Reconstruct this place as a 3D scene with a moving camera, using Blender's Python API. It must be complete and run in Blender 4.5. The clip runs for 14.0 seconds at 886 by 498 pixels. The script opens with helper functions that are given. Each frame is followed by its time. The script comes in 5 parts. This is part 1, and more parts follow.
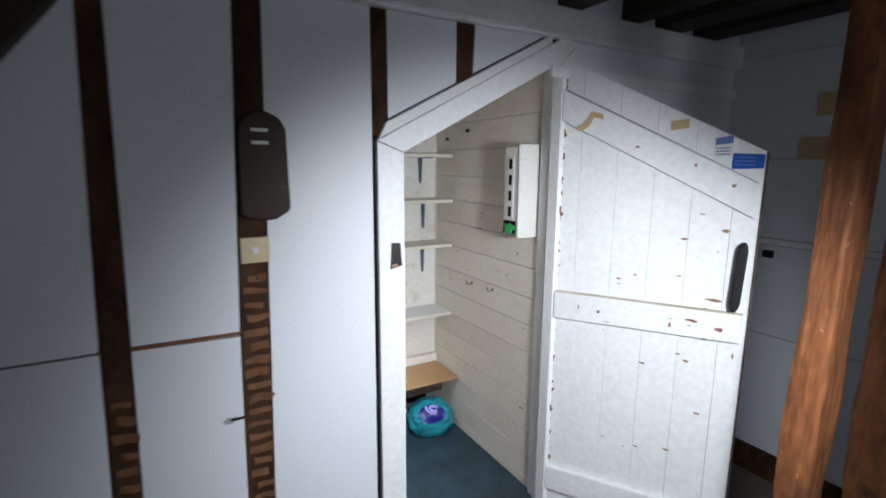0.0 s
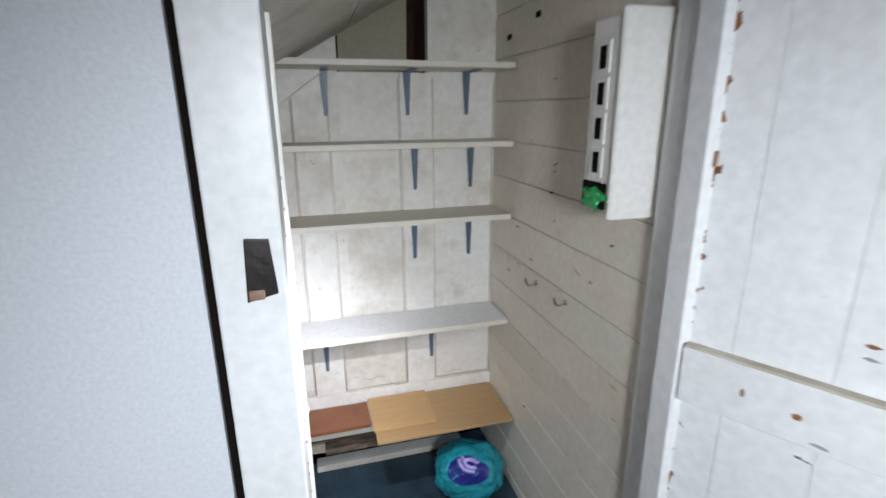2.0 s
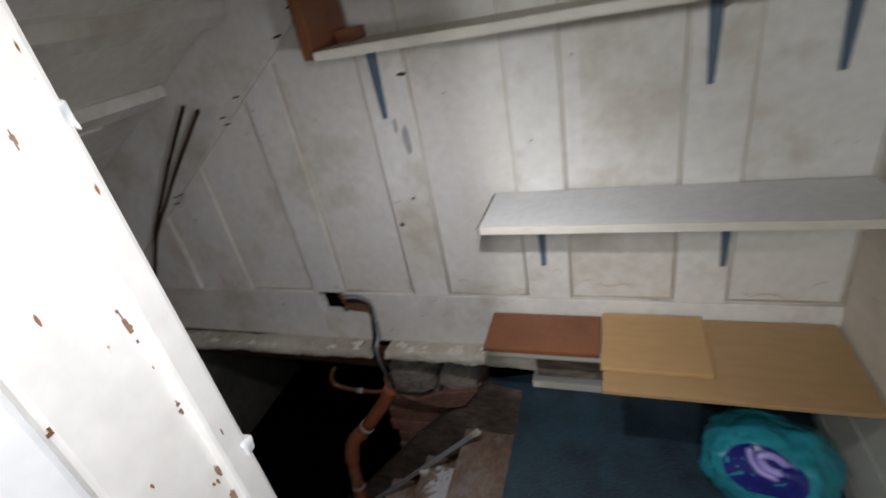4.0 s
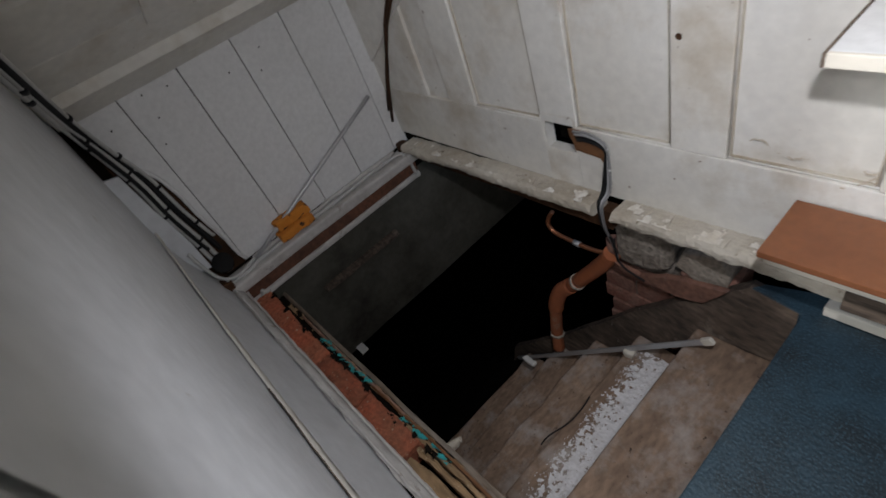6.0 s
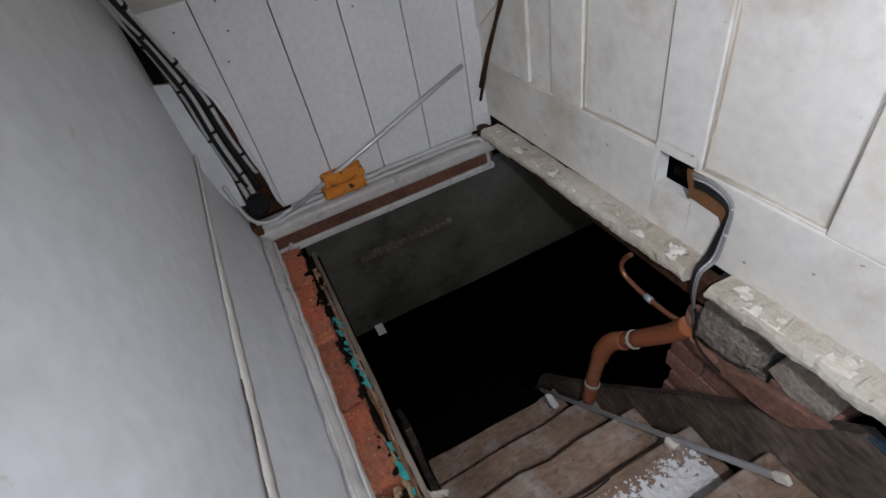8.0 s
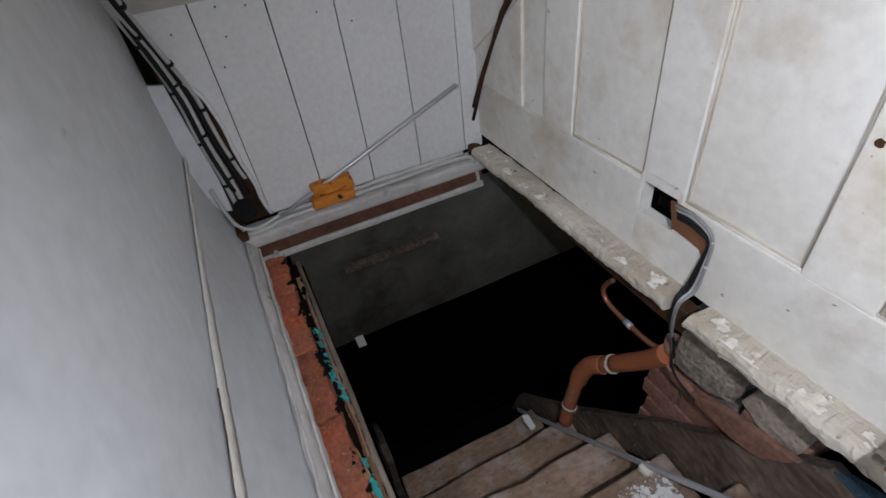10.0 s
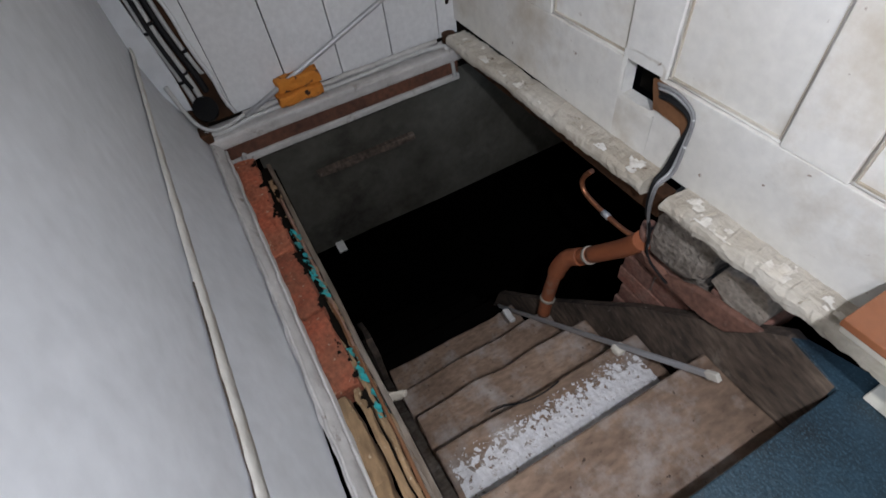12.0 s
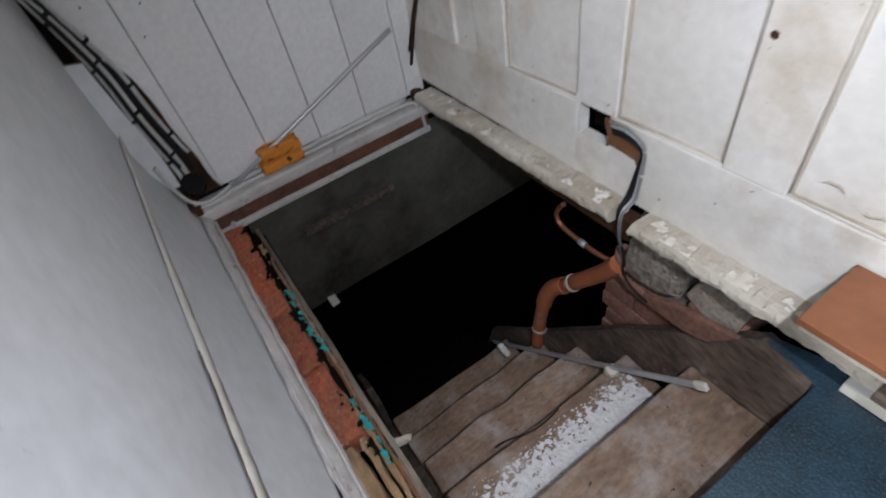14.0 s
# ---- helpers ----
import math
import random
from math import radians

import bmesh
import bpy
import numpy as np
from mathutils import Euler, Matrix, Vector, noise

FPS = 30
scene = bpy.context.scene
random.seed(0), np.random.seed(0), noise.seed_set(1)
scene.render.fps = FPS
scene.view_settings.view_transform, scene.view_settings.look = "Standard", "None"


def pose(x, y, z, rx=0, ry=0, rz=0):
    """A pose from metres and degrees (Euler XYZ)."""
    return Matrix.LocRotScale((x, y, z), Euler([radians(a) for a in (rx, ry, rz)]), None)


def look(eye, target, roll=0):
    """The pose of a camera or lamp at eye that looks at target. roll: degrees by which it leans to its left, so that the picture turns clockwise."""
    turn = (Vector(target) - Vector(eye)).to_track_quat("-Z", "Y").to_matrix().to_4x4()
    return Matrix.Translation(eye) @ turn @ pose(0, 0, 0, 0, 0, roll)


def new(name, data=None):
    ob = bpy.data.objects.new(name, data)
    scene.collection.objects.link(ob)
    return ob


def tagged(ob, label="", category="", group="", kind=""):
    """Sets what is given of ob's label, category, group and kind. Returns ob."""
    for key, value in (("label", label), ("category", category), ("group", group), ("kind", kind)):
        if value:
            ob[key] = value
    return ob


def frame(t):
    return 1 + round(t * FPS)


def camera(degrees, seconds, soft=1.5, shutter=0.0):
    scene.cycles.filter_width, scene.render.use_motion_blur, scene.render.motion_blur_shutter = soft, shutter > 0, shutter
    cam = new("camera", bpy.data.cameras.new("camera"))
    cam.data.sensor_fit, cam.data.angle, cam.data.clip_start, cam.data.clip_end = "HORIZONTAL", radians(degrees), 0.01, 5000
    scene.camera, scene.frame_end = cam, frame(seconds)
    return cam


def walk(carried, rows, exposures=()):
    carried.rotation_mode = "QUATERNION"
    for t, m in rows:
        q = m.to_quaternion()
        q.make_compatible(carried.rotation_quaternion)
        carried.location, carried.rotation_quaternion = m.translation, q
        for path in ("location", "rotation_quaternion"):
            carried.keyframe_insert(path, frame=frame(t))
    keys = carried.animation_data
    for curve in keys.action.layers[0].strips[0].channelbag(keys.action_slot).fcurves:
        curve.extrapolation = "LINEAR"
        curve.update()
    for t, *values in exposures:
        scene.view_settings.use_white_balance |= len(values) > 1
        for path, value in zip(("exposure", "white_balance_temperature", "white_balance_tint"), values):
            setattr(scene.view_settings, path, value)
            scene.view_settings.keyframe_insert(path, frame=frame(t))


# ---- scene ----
cam = camera(85.2, 14.0, soft=1.6, shutter=0.5)
PATH = [
    (0, (-0.697, -1.485, 1.571), (0.29, 0.22, 1.221), 0.4),
    (0.5, (-0.438, -1.311, 1.554), (0.519, 0.401, 1.165), -1.0),
    (1, (-0.258, -1.108, 1.515), (0.656, 0.616, 1.076), -0.3),
    (1.5, (-0.1, -0.873, 1.488), (0.691, 0.904, 1.025), 1.5),
    (2, (0.039, -0.689, 1.469), (0.556, 1.163, 0.919), -0.4),
    (2.5, (0.115, -0.504, 1.425), (0.439, 1.367, 0.798), -1.0),
    (3, (0.174, -0.3, 1.361), (0.311, 1.575, 0.679), -1.1),
    (3.5, (0.233, -0.142, 1.245), (0.015, 1.681, 0.451), -5.9),
    (4, (0.232, -0.044, 1.188), (-0.438, 1.583, 0.237), -11.4),
    (6.5, (0.077, 0.287, 1.012), (-1.318, 0.866, -0.299), -22.5),
    (7, (0.022, 0.329, 0.989), (-1.398, 0.857, -0.316), -19.6),
    (7.5, (-0.024, 0.343, 0.966), (-1.446, 0.861, -0.341), -15.1),
    (8, (-0.043, 0.34, 0.962), (-1.492, 0.799, -0.337), -12.8),
    (10.5, (-0.045, 0.337, 0.974), (-1.494, 0.887, -0.291), -7.5),
    (11, (-0.045, 0.335, 0.963), (-1.466, 0.879, -0.335), -7.9),
    (11.5, (-0.033, 0.341, 0.936), (-1.33, 0.838, -0.504), -8.9),
    (12, (-0.028, 0.334, 0.926), (-1.229, 0.8, -0.603), -9.4),
    (12.5, (-0.02, 0.333, 0.934), (-1.187, 0.786, -0.626), -10.4),
    (13, (-0.025, 0.326, 0.944), (-1.229, 0.798, -0.583), -11.5),
    (13.5, (-0.028, 0.328, 0.951), (-1.258, 0.784, -0.559), -12.8),
    (14, (0.01, 0.328, 0.975), (-1.27, 0.91, -0.447), -13.2),
]
EXPOSURES = [(0, 0.1), (0.5, 0.0), (1, -0.1), (1.5, -0.4), (2, -0.22), (2.5, -0.20), (3, -0.28), (3.5, -0.85), (4, -1.15), (6.5, -0.40), (7, -0.18), (8, 0.10), (11, 0.10), (12, 0.15), (13, 0.15), (14, 0.15)]
WARMTH = {3: 6700, 3.5: 6900, 4: 6900, 6.5: 6750, 7: 6650}
walk(cam, [(t, look(eye, target, roll)) for t, eye, target, roll in PATH], [(t, stops, WARMTH.get(t, 6500), 10) for t, stops in EXPOSURES])

# ---- light ----
world = bpy.data.worlds.new("world")
world.use_nodes = True
scene.world = world
sky = world.node_tree.nodes.new("ShaderNodeTexSky")
sky.sky_type = "NISHITA"
sky.sun_disc = False
sky.sun_elevation, sky.sun_rotation = radians(35), radians(200)
world.node_tree.links.new(sky.outputs[0], world.node_tree.nodes["Background"].inputs[0])
world.node_tree.nodes["Background"].inputs[1].default_value = 0.08


def fill_light(name, at, towards, w, h, watts, spread, colour):
    lamp = bpy.data.lights.new(name, "AREA")
    lamp.shape, lamp.size, lamp.size_y = "RECTANGLE", w, h
    lamp.energy, lamp.spread, lamp.color = watts, radians(spread), colour
    ob = new(name, lamp)
    ob.matrix_world = look(at, towards)
    return ob


# Weak cool fill for the whole room; no such window is known.
fill_light("ambient_fill_light", (0.0, -3.45, 1.45), (0.0, 0.0, 1.2), 0.9, 1.1, 7, 170, (0.80, 0.90, 1.0))


def torch(name, at, towards, watts, cone, blend, colour, radius):
    """Fixed stand-in for the visitor's one carried torch, the main light of the place."""
    lamp = bpy.data.lights.new(name, "SPOT")
    lamp.energy, lamp.spot_size, lamp.spot_blend, lamp.color, lamp.shadow_soft_size = watts, radians(cone), blend, colour, radius
    ob = new(name, lamp)
    ob.matrix_world = look(at, towards)
    return ob


torch("torch_stand_in_before_door", (0.14, -1.42, 1.52), (0.46, 0.05, 0.66), 128, 104, 1.0, (0.87, 0.93, 1.0), 0.09)
torch("torch_stand_in_threshold", (0.26, -0.03, 1.24), (-0.34, 0.72, 0.40), 16, 140, 1.0, (0.88, 0.91, 1.0), 0.02)
torch("torch_stand_in_doorway", (0.09, 0.42, 1.06), (-0.54, 0.94, -0.12), 34, 148, 1.0, (0.86, 0.895, 1.0), 0.012)


# ---- materials ----
def material(name, base, rough=0.6, metal=0.0, second=None, amount=0.5, scale=6.0, grain=(1, 1, 1), bump=0.2, fine=60.0,
             stain=None, stain_at=0.62, stain_scale=3.0, stain_soft=0.12, coat=0.0, per_piece=0.0, rough_var=0.12, speck=None, speck_at=0.68, speck_scale=90.0, relief=0.004, grit=0.35):
    """Two scales of colour variation, stains with soft edges, fine relief."""
    m = bpy.data.materials.new(name)
    m.use_nodes = True
    nt = m.node_tree
    n, l = nt.nodes, nt.links
    b = n["Principled BSDF"]
    geo = n.new("ShaderNodeTexCoord")
    mp = n.new("ShaderNodeMapping")
    mp.inputs["Scale"].default_value = grain
    l.new(geo.outputs["Object"], mp.inputs["Vector"])
    info = n.new("ShaderNodeObjectInfo")
    big = n.new("ShaderNodeTexNoise")
    big.noise_dimensions = "4D"
    big.inputs["Scale"].default_value, big.inputs["Detail"].default_value, big.inputs["Roughness"].default_value = scale, 8, 0.62
    l.new(mp.outputs[0], big.inputs["Vector"])
    wmul = n.new("ShaderNodeMath")
    wmul.operation = "MULTIPLY"
    wmul.inputs[1].default_value = 37.0
    l.new(info.outputs["Random"], wmul.inputs[0])
    l.new(wmul.outputs[0], big.inputs["W"])
    small = n.new("ShaderNodeTexNoise")
    small.inputs["Scale"].default_value, small.inputs["Detail"].default_value = fine, 6
    l.new(mp.outputs[0], small.inputs["Vector"])
    ramp = n.new("ShaderNodeMapRange")
    ramp.inputs["From Min"].default_value, ramp.inputs["From Max"].default_value = 0.35, 0.68
    ramp.inputs["To Max"].default_value = amount
    l.new(big.outputs[0], ramp.inputs["Value"])
    mix = n.new("ShaderNodeMix")
    mix.data_type = "RGBA"
    mix.inputs["A"].default_value = (*base, 1)
    mix.inputs["B"].default_value = (*(second or [c * 0.8 for c in base]), 1)
    l.new(ramp.outputs[0], mix.inputs["Factor"])
    colour = mix.outputs["Result"]
    grainmix = n.new("ShaderNodeMix")
    grainmix.data_type, grainmix.blend_type = "RGBA", "MULTIPLY"
    grainmix.inputs["Factor"].default_value = grit
    sr = n.new("ShaderNodeMapRange")
    sr.inputs["From Min"].default_value, sr.inputs["From Max"].default_value = 0.3, 0.7
    sr.inputs["To Min"].default_value, sr.inputs["To Max"].default_value = (0.75, 1.1) if grit < 0.5 else (0.30, 1.25)
    l.new(small.outputs[0], sr.inputs["Value"])
    l.new(colour, grainmix.inputs["A"])
    l.new(sr.outputs[0], grainmix.inputs["B"])
    colour = grainmix.outputs["Result"]
    if stain:
        sn = n.new("ShaderNodeTexNoise")
        sn.noise_dimensions = "4D"
        sn.inputs["Scale"].default_value, sn.inputs["Detail"].default_value, sn.inputs["Roughness"].default_value = stain_scale, 9, 0.66
        l.new(geo.outputs["Object"], sn.inputs["Vector"])
        l.new(wmul.outputs[0], sn.inputs["W"])
        st = n.new("ShaderNodeMapRange")
        st.inputs["From Min"].default_value, st.inputs["From Max"].default_value = stain_at, stain_at + stain_soft
        l.new(sn.outputs[0], st.inputs["Value"])
        sm = n.new("ShaderNodeMix")
        sm.data_type = "RGBA"
        sm.inputs["B"].default_value = (*stain, 1)
        l.new(st.outputs[0], sm.inputs["Factor"])
        l.new(colour, sm.inputs["A"])
        colour = sm.outputs["Result"]
    if speck:
        fleck = n.new("ShaderNodeTexNoise")
        fleck.inputs["Scale"].default_value, fleck.inputs["Detail"].default_value, fleck.inputs["Roughness"].default_value = speck_scale, 3, 0.6
        l.new(geo.outputs["Object"], fleck.inputs["Vector"])
        fr = n.new("ShaderNodeMapRange")
        fr.inputs["From Min"].default_value, fr.inputs["From Max"].default_value = speck_at, speck_at + 0.05
        l.new(fleck.outputs[0], fr.inputs["Value"])
        fm = n.new("ShaderNodeMix")
        fm.data_type = "RGBA"
        fm.inputs["B"].default_value = (*speck, 1)
        l.new(fr.outputs[0], fm.inputs["Factor"])
        l.new(colour, fm.inputs["A"])
        colour = fm.outputs["Result"]
    if per_piece:
        hv = n.new("ShaderNodeHueSaturation")
        vr = n.new("ShaderNodeMapRange")
        vr.inputs["To Min"].default_value, vr.inputs["To Max"].default_value = 1 - per_piece, 1 + per_piece
        l.new(info.outputs["Random"], vr.inputs["Value"])
        l.new(vr.outputs[0], hv.inputs["Value"])
        l.new(colour, hv.inputs["Color"])
        colour = hv.outputs[0]
    l.new(colour, b.inputs["Base Color"])
    rr = n.new("ShaderNodeMapRange")
    rr.inputs["To Min"].default_value, rr.inputs["To Max"].default_value = max(0.03, rough - rough_var), min(1, rough + rough_var)
    l.new(big.outputs[0], rr.inputs["Value"])
    l.new(rr.outputs[0], b.inputs["Roughness"])
    b.inputs["Metallic"].default_value = metal
    b.inputs["Coat Weight"].default_value = coat
    if bump:
        bp = n.new("ShaderNodeBump")
        bp.inputs["Strength"].default_value, bp.inputs["Distance"].default_value = bump, relief
        add = n.new("ShaderNodeMath")
        l.new(small.outputs[0], add.inputs[0])
        l.new(big.outputs[0], add.inputs[1])
        l.new(add.outputs[0], bp.inputs["Height"])
        l.new(bp.outputs[0], b.inputs["Normal"])
    return m


M_BOARD = material("white_wallboard", (0.72, 0.74, 0.78), 0.55, second=(0.66, 0.69, 0.74), scale=1.5, bump=0.05, fine=160)
M_GLOSS = material("white_gloss_paint", (0.80, 0.81, 0.82), 0.32, second=(0.74, 0.735, 0.72), amount=0.4, scale=3, bump=0.06, fine=45,
                   stain=(0.16, 0.07, 0.03), stain_at=0.755, stain_scale=9, stain_soft=0.03)
M_LINING = material("white_lining_paint", (0.80, 0.79, 0.765), 0.45, second=(0.71, 0.67, 0.59), amount=0.45, scale=5, bump=0.12, fine=45, speck=(0.30, 0.17, 0.09), speck_at=0.73, speck_scale=70)
M_CREAM = material("dirty_cream_paint", (0.76, 0.745, 0.71), 0.5, second=(0.64, 0.60, 0.52), amount=0.7, scale=2.2, bump=0.25, fine=40,
                   stain=(0.44, 0.365, 0.265), stain_at=0.50, stain_scale=4.0, stain_soft=0.26, per_piece=0.03, speck=(0.24, 0.17, 0.12), speck_at=0.715, speck_scale=38)
M_PARTITION = material("grey_white_paint", (0.65, 0.665, 0.69), 0.5, second=(0.54, 0.55, 0.56), amount=0.8, scale=3.0, bump=0.03, fine=30,
                       stain=(0.36, 0.31, 0.25), stain_at=0.67, stain_scale=9, stain_soft=0.08)
M_ENDBOARD = material("white_end_boards", (0.70, 0.70, 0.70), 0.5, second=(0.60, 0.59, 0.58), scale=2, bump=0.12, fine=70, per_piece=0.03)
M_PLASTER = material("old_plaster_ledge", (0.56, 0.52, 0.45), 0.9, second=(0.34, 0.285, 0.215), amount=0.9, scale=9, grain=(0.6, 1, 1), bump=0.9, fine=120,
                     stain=(0.14, 0.10, 0.065), stain_at=0.63, stain_scale=22, stain_soft=0.05)
M_OLDPAINT = material("peeling_white_ledge_paint", (0.78, 0.76, 0.72), 0.6, second=(0.60, 0.54, 0.45), amount=0.9, scale=22, bump=0.6, fine=90)
M_STUD = material("dark_old_oak", (0.080, 0.036, 0.017), 0.8, second=(0.016, 0.009, 0.005), amount=1.0, scale=14, grain=(1, 1, 0.5), bump=1.0, fine=60)
M_LATHE = material("lath_marks", (0.18, 0.078, 0.03), 0.8, second=(0.07, 0.03, 0.013), scale=20, bump=0.6)
M_POST = material("orange_brown_timber", (0.27, 0.098, 0.036), 0.6, grit=0.55, second=(0.085, 0.032, 0.015), amount=1.0, scale=8, grain=(1, 1, 0.3), bump=1.0, fine=55, relief=0.006,
                  stain=(0.045, 0.018, 0.010), stain_at=0.57, stain_scale=7, stain_soft=0.10, speck=(0.40, 0.19, 0.08), speck_at=0.70, speck_scale=30)
M_JOIST = material("black_brown_joist", (0.03, 0.018, 0.012), 0.8, second=(0.015, 0.01, 0.008), scale=6, bump=0.5)
M_BLUE = material("worn_blue_floor_paint", (0.023, 0.052, 0.074), 0.5, second=(0.010, 0.016, 0.020), amount=1.0, scale=9, bump=0.6, fine=130,
                  stain=(0.20, 0.17, 0.13), stain_at=0.70, stain_scale=14, stain_soft=0.04, speck=(0.040, 0.075, 0.098), speck_at=0.55, speck_scale=230)
M_FLOOR = material("dusty_brown_floor", (0.12, 0.10, 0.085), 0.85, second=(0.07, 0.055, 0.045), scale=5, bump=0.5)
M_STAIR = material("dusty_brown_stair_wood", (0.37, 0.252, 0.175), 0.85, grit=0.5, second=(0.18, 0.115, 0.078), amount=0.9, scale=7, grain=(1, 0.4, 1), bump=0.8, fine=75,
                   stain=(0.50, 0.455, 0.42), stain_at=0.51, stain_scale=7, stain_soft=0.22, per_piece=0.18, speck=(0.07, 0.045, 0.03), speck_at=0.665, speck_scale=55)
M_FLAKE = material("flaking_white_paint", (0.82, 0.81, 0.82), 0.75, second=(0.62, 0.59, 0.57), amount=0.8, scale=30, bump=1.0, fine=110,
                   stain=(0.38, 0.31, 0.25), stain_at=0.60, stain_scale=34, stain_soft=0.12, speck=(0.24, 0.17, 0.12), speck_at=0.66, speck_scale=80)
M_DARKWOOD = material("dark_grey_brown_board", (0.155, 0.112, 0.082), 0.8, grit=0.9, second=(0.040, 0.028, 0.021), amount=1.0, scale=9, grain=(0.25, 1, 1), bump=0.9, fine=80, stain=(0.29, 0.235, 0.19), stain_at=0.58, stain_scale=9, stain_soft=0.14, speck=(0.36, 0.32, 0.28), speck_at=0.70, speck_scale=60)
M_BRICK = material("red_brick", (0.40, 0.095, 0.045), 0.9, grit=0.55, second=(0.27, 0.11, 0.06), amount=0.9, scale=10, bump=1.0, fine=100, stain=(0.08, 0.04, 0.028), stain_at=0.64, stain_scale=24, stain_soft=0.05, per_piece=0.22, speck=(0.42, 0.30, 0.21), speck_at=0.655, speck_scale=60)
M_BRICKDULL = material("dusty_red_brown_brick", (0.24, 0.095, 0.065), 0.9, grit=0.55, second=(0.34, 0.215, 0.17), amount=0.7, scale=14, bump=0.8, fine=90, per_piece=0.2, speck=(0.09, 0.05, 0.04), speck_at=0.66, speck_scale=70)
M_STONE = material("rough_grey_stone", (0.36, 0.315, 0.265), 0.95, grit=0.55, second=(0.15, 0.12, 0.095), amount=1.0, scale=18, bump=1.4, fine=70, speck=(0.05, 0.04, 0.03), speck_at=0.66, speck_scale=60, relief=0.008)
M_CONCRETE = material("grimy_cellar_render", (0.115, 0.110, 0.092), 0.95, grit=0.4, second=(0.050, 0.046, 0.036), amount=1.0, scale=4, bump=0.9, fine=40, stain=(0.016, 0.014, 0.011), stain_at=0.52, stain_scale=2.6, stain_soft=0.22)
# Near-black in place of cellar darkness, for its walls and the lower stairs.
M_CELLAR = material("unlit_cellar_black", (0.005, 0.0045, 0.004), 1.0, second=(0.003, 0.003, 0.0025), scale=6, bump=0.3)
M_PIPE = material("orange_drain_pipe", (0.36, 0.115, 0.05), 0.5, second=(0.26, 0.10, 0.055), scale=8, bump=0.2, stain=(0.32, 0.24, 0.18), stain_at=0.6, stain_scale=8)
M_COPPER = material("copper_pipe", (0.50, 0.20, 0.10), 0.4, 0.7, second=(0.28, 0.12, 0.07), scale=12, bump=0.1)
M_CABLE = material("grey_cable", (0.50, 0.50, 0.49), 0.5, second=(0.36, 0.35, 0.33), scale=8, bump=0.05)
M_BLACK = material("black_rubber", (0.012, 0.012, 0.013), 0.65, bump=0.1)
M_GLOSSBLACK = material("glossy_black_plastic", (0.003, 0.003, 0.0035), 0.25, bump=0.0, rough_var=0.05)
M_DKCABLE = material("dusty_grey_cable", (0.22, 0.22, 0.225), 0.5, second=(0.17, 0.17, 0.17), scale=18, bump=0.2, speck=(0.62, 0.62, 0.62), speck_at=0.66, speck_scale=50)
# Shade inside gaps, slots and holes, painted as a near-black.
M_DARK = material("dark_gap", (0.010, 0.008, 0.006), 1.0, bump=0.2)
M_BRACKET = material("blue_grey_bracket", (0.10, 0.15, 0.21), 0.4, second=(0.08, 0.11, 0.15), scale=9, bump=0.05)
M_SHELF = material("cream_shelf_paint", (0.70, 0.66, 0.58), 0.45, second=(0.60, 0.54, 0.44), scale=4, grain=(0.4, 1, 1), bump=0.15, stain=(0.36, 0.28, 0.18), stain_at=0.70, stain_scale=5)
M_SHELFGREY = material("pale_grey_shelf", (0.72, 0.72, 0.72), 0.5, second=(0.66, 0.66, 0.65), scale=4, bump=0.1)
M_REDBOARD = material("red_brown_board", (0.24, 0.088, 0.036), 0.45, second=(0.16, 0.055, 0.024), amount=0.8, scale=9, bump=0.2)
M_PLY = material("tan_plywood", (0.42, 0.265, 0.125), 0.6, second=(0.34, 0.20, 0.09), scale=4, grain=(0.3, 1, 1), bump=0.2)
M_CHIP = material("pale_pine_board", (0.50, 0.31, 0.14), 0.6, second=(0.40, 0.24, 0.10), scale=5, grain=(0.3, 1, 1), bump=0.2)
M_BAKELITE = material("brown_bakelite", (0.038, 0.022, 0.016), 0.5, second=(0.028, 0.016, 0.012), scale=3, bump=0.05, rough_var=0.06)
M_SWITCH = material("yellowed_plastic", (0.58, 0.47, 0.29), 0.4, second=(0.52, 0.40, 0.24), scale=6, bump=0.03)
M_PLASTIC = material("white_plastic", (0.78, 0.77, 0.74), 0.35, second=(0.74, 0.72, 0.68), scale=4, bump=0.03)
M_GREEN = material("green_plastic_bag", (0.02, 0.36, 0.09), 0.35, second=(0.015, 0.24, 0.06), scale=20, bump=0.3)
M_TURQ = material("turquoise_plastic_bag", (0.018, 0.29, 0.35), 0.28, second=(0.006, 0.09, 0.14), scale=9, bump=0.7, fine=18, relief=0.01)
M_NAVY = material("dark_blue_print", (0.012, 0.015, 0.17), 0.3, bump=0.2)
M_LILAC = material("lilac_print", (0.35, 0.30, 0.68), 0.35, bump=0.1)
M_REDWOOD = material("bare_red_brown_strip", (0.16, 0.064, 0.036), 0.8, grit=0.55, second=(0.075, 0.032, 0.020), amount=0.9, scale=16, bump=0.6, stain=(0.03, 0.015, 0.01), stain_at=0.62, stain_scale=22)
M_SILL = material("grimy_white_sill", (0.58, 0.56, 0.54), 0.55, second=(0.40, 0.38, 0.36), amount=0.9, scale=12, bump=0.5, stain=(0.22, 0.18, 0.15), stain_at=0.60, stain_scale=18, stain_soft=0.1)
M_STEEL = material("chrome_hook", (0.62, 0.62, 0.62), 0.2, 1.0, bump=0.0)
M_IRON = material("black_iron", (0.02, 0.02, 0.021), 0.4, 0.6, second=(0.05, 0.035, 0.028), scale=20, bump=0.4)
M_RUST = material("rusty_iron", (0.26, 0.12, 0.07), 0.8, grit=0.55, second=(0.46, 0.38, 0.33), scale=25, bump=0.6)
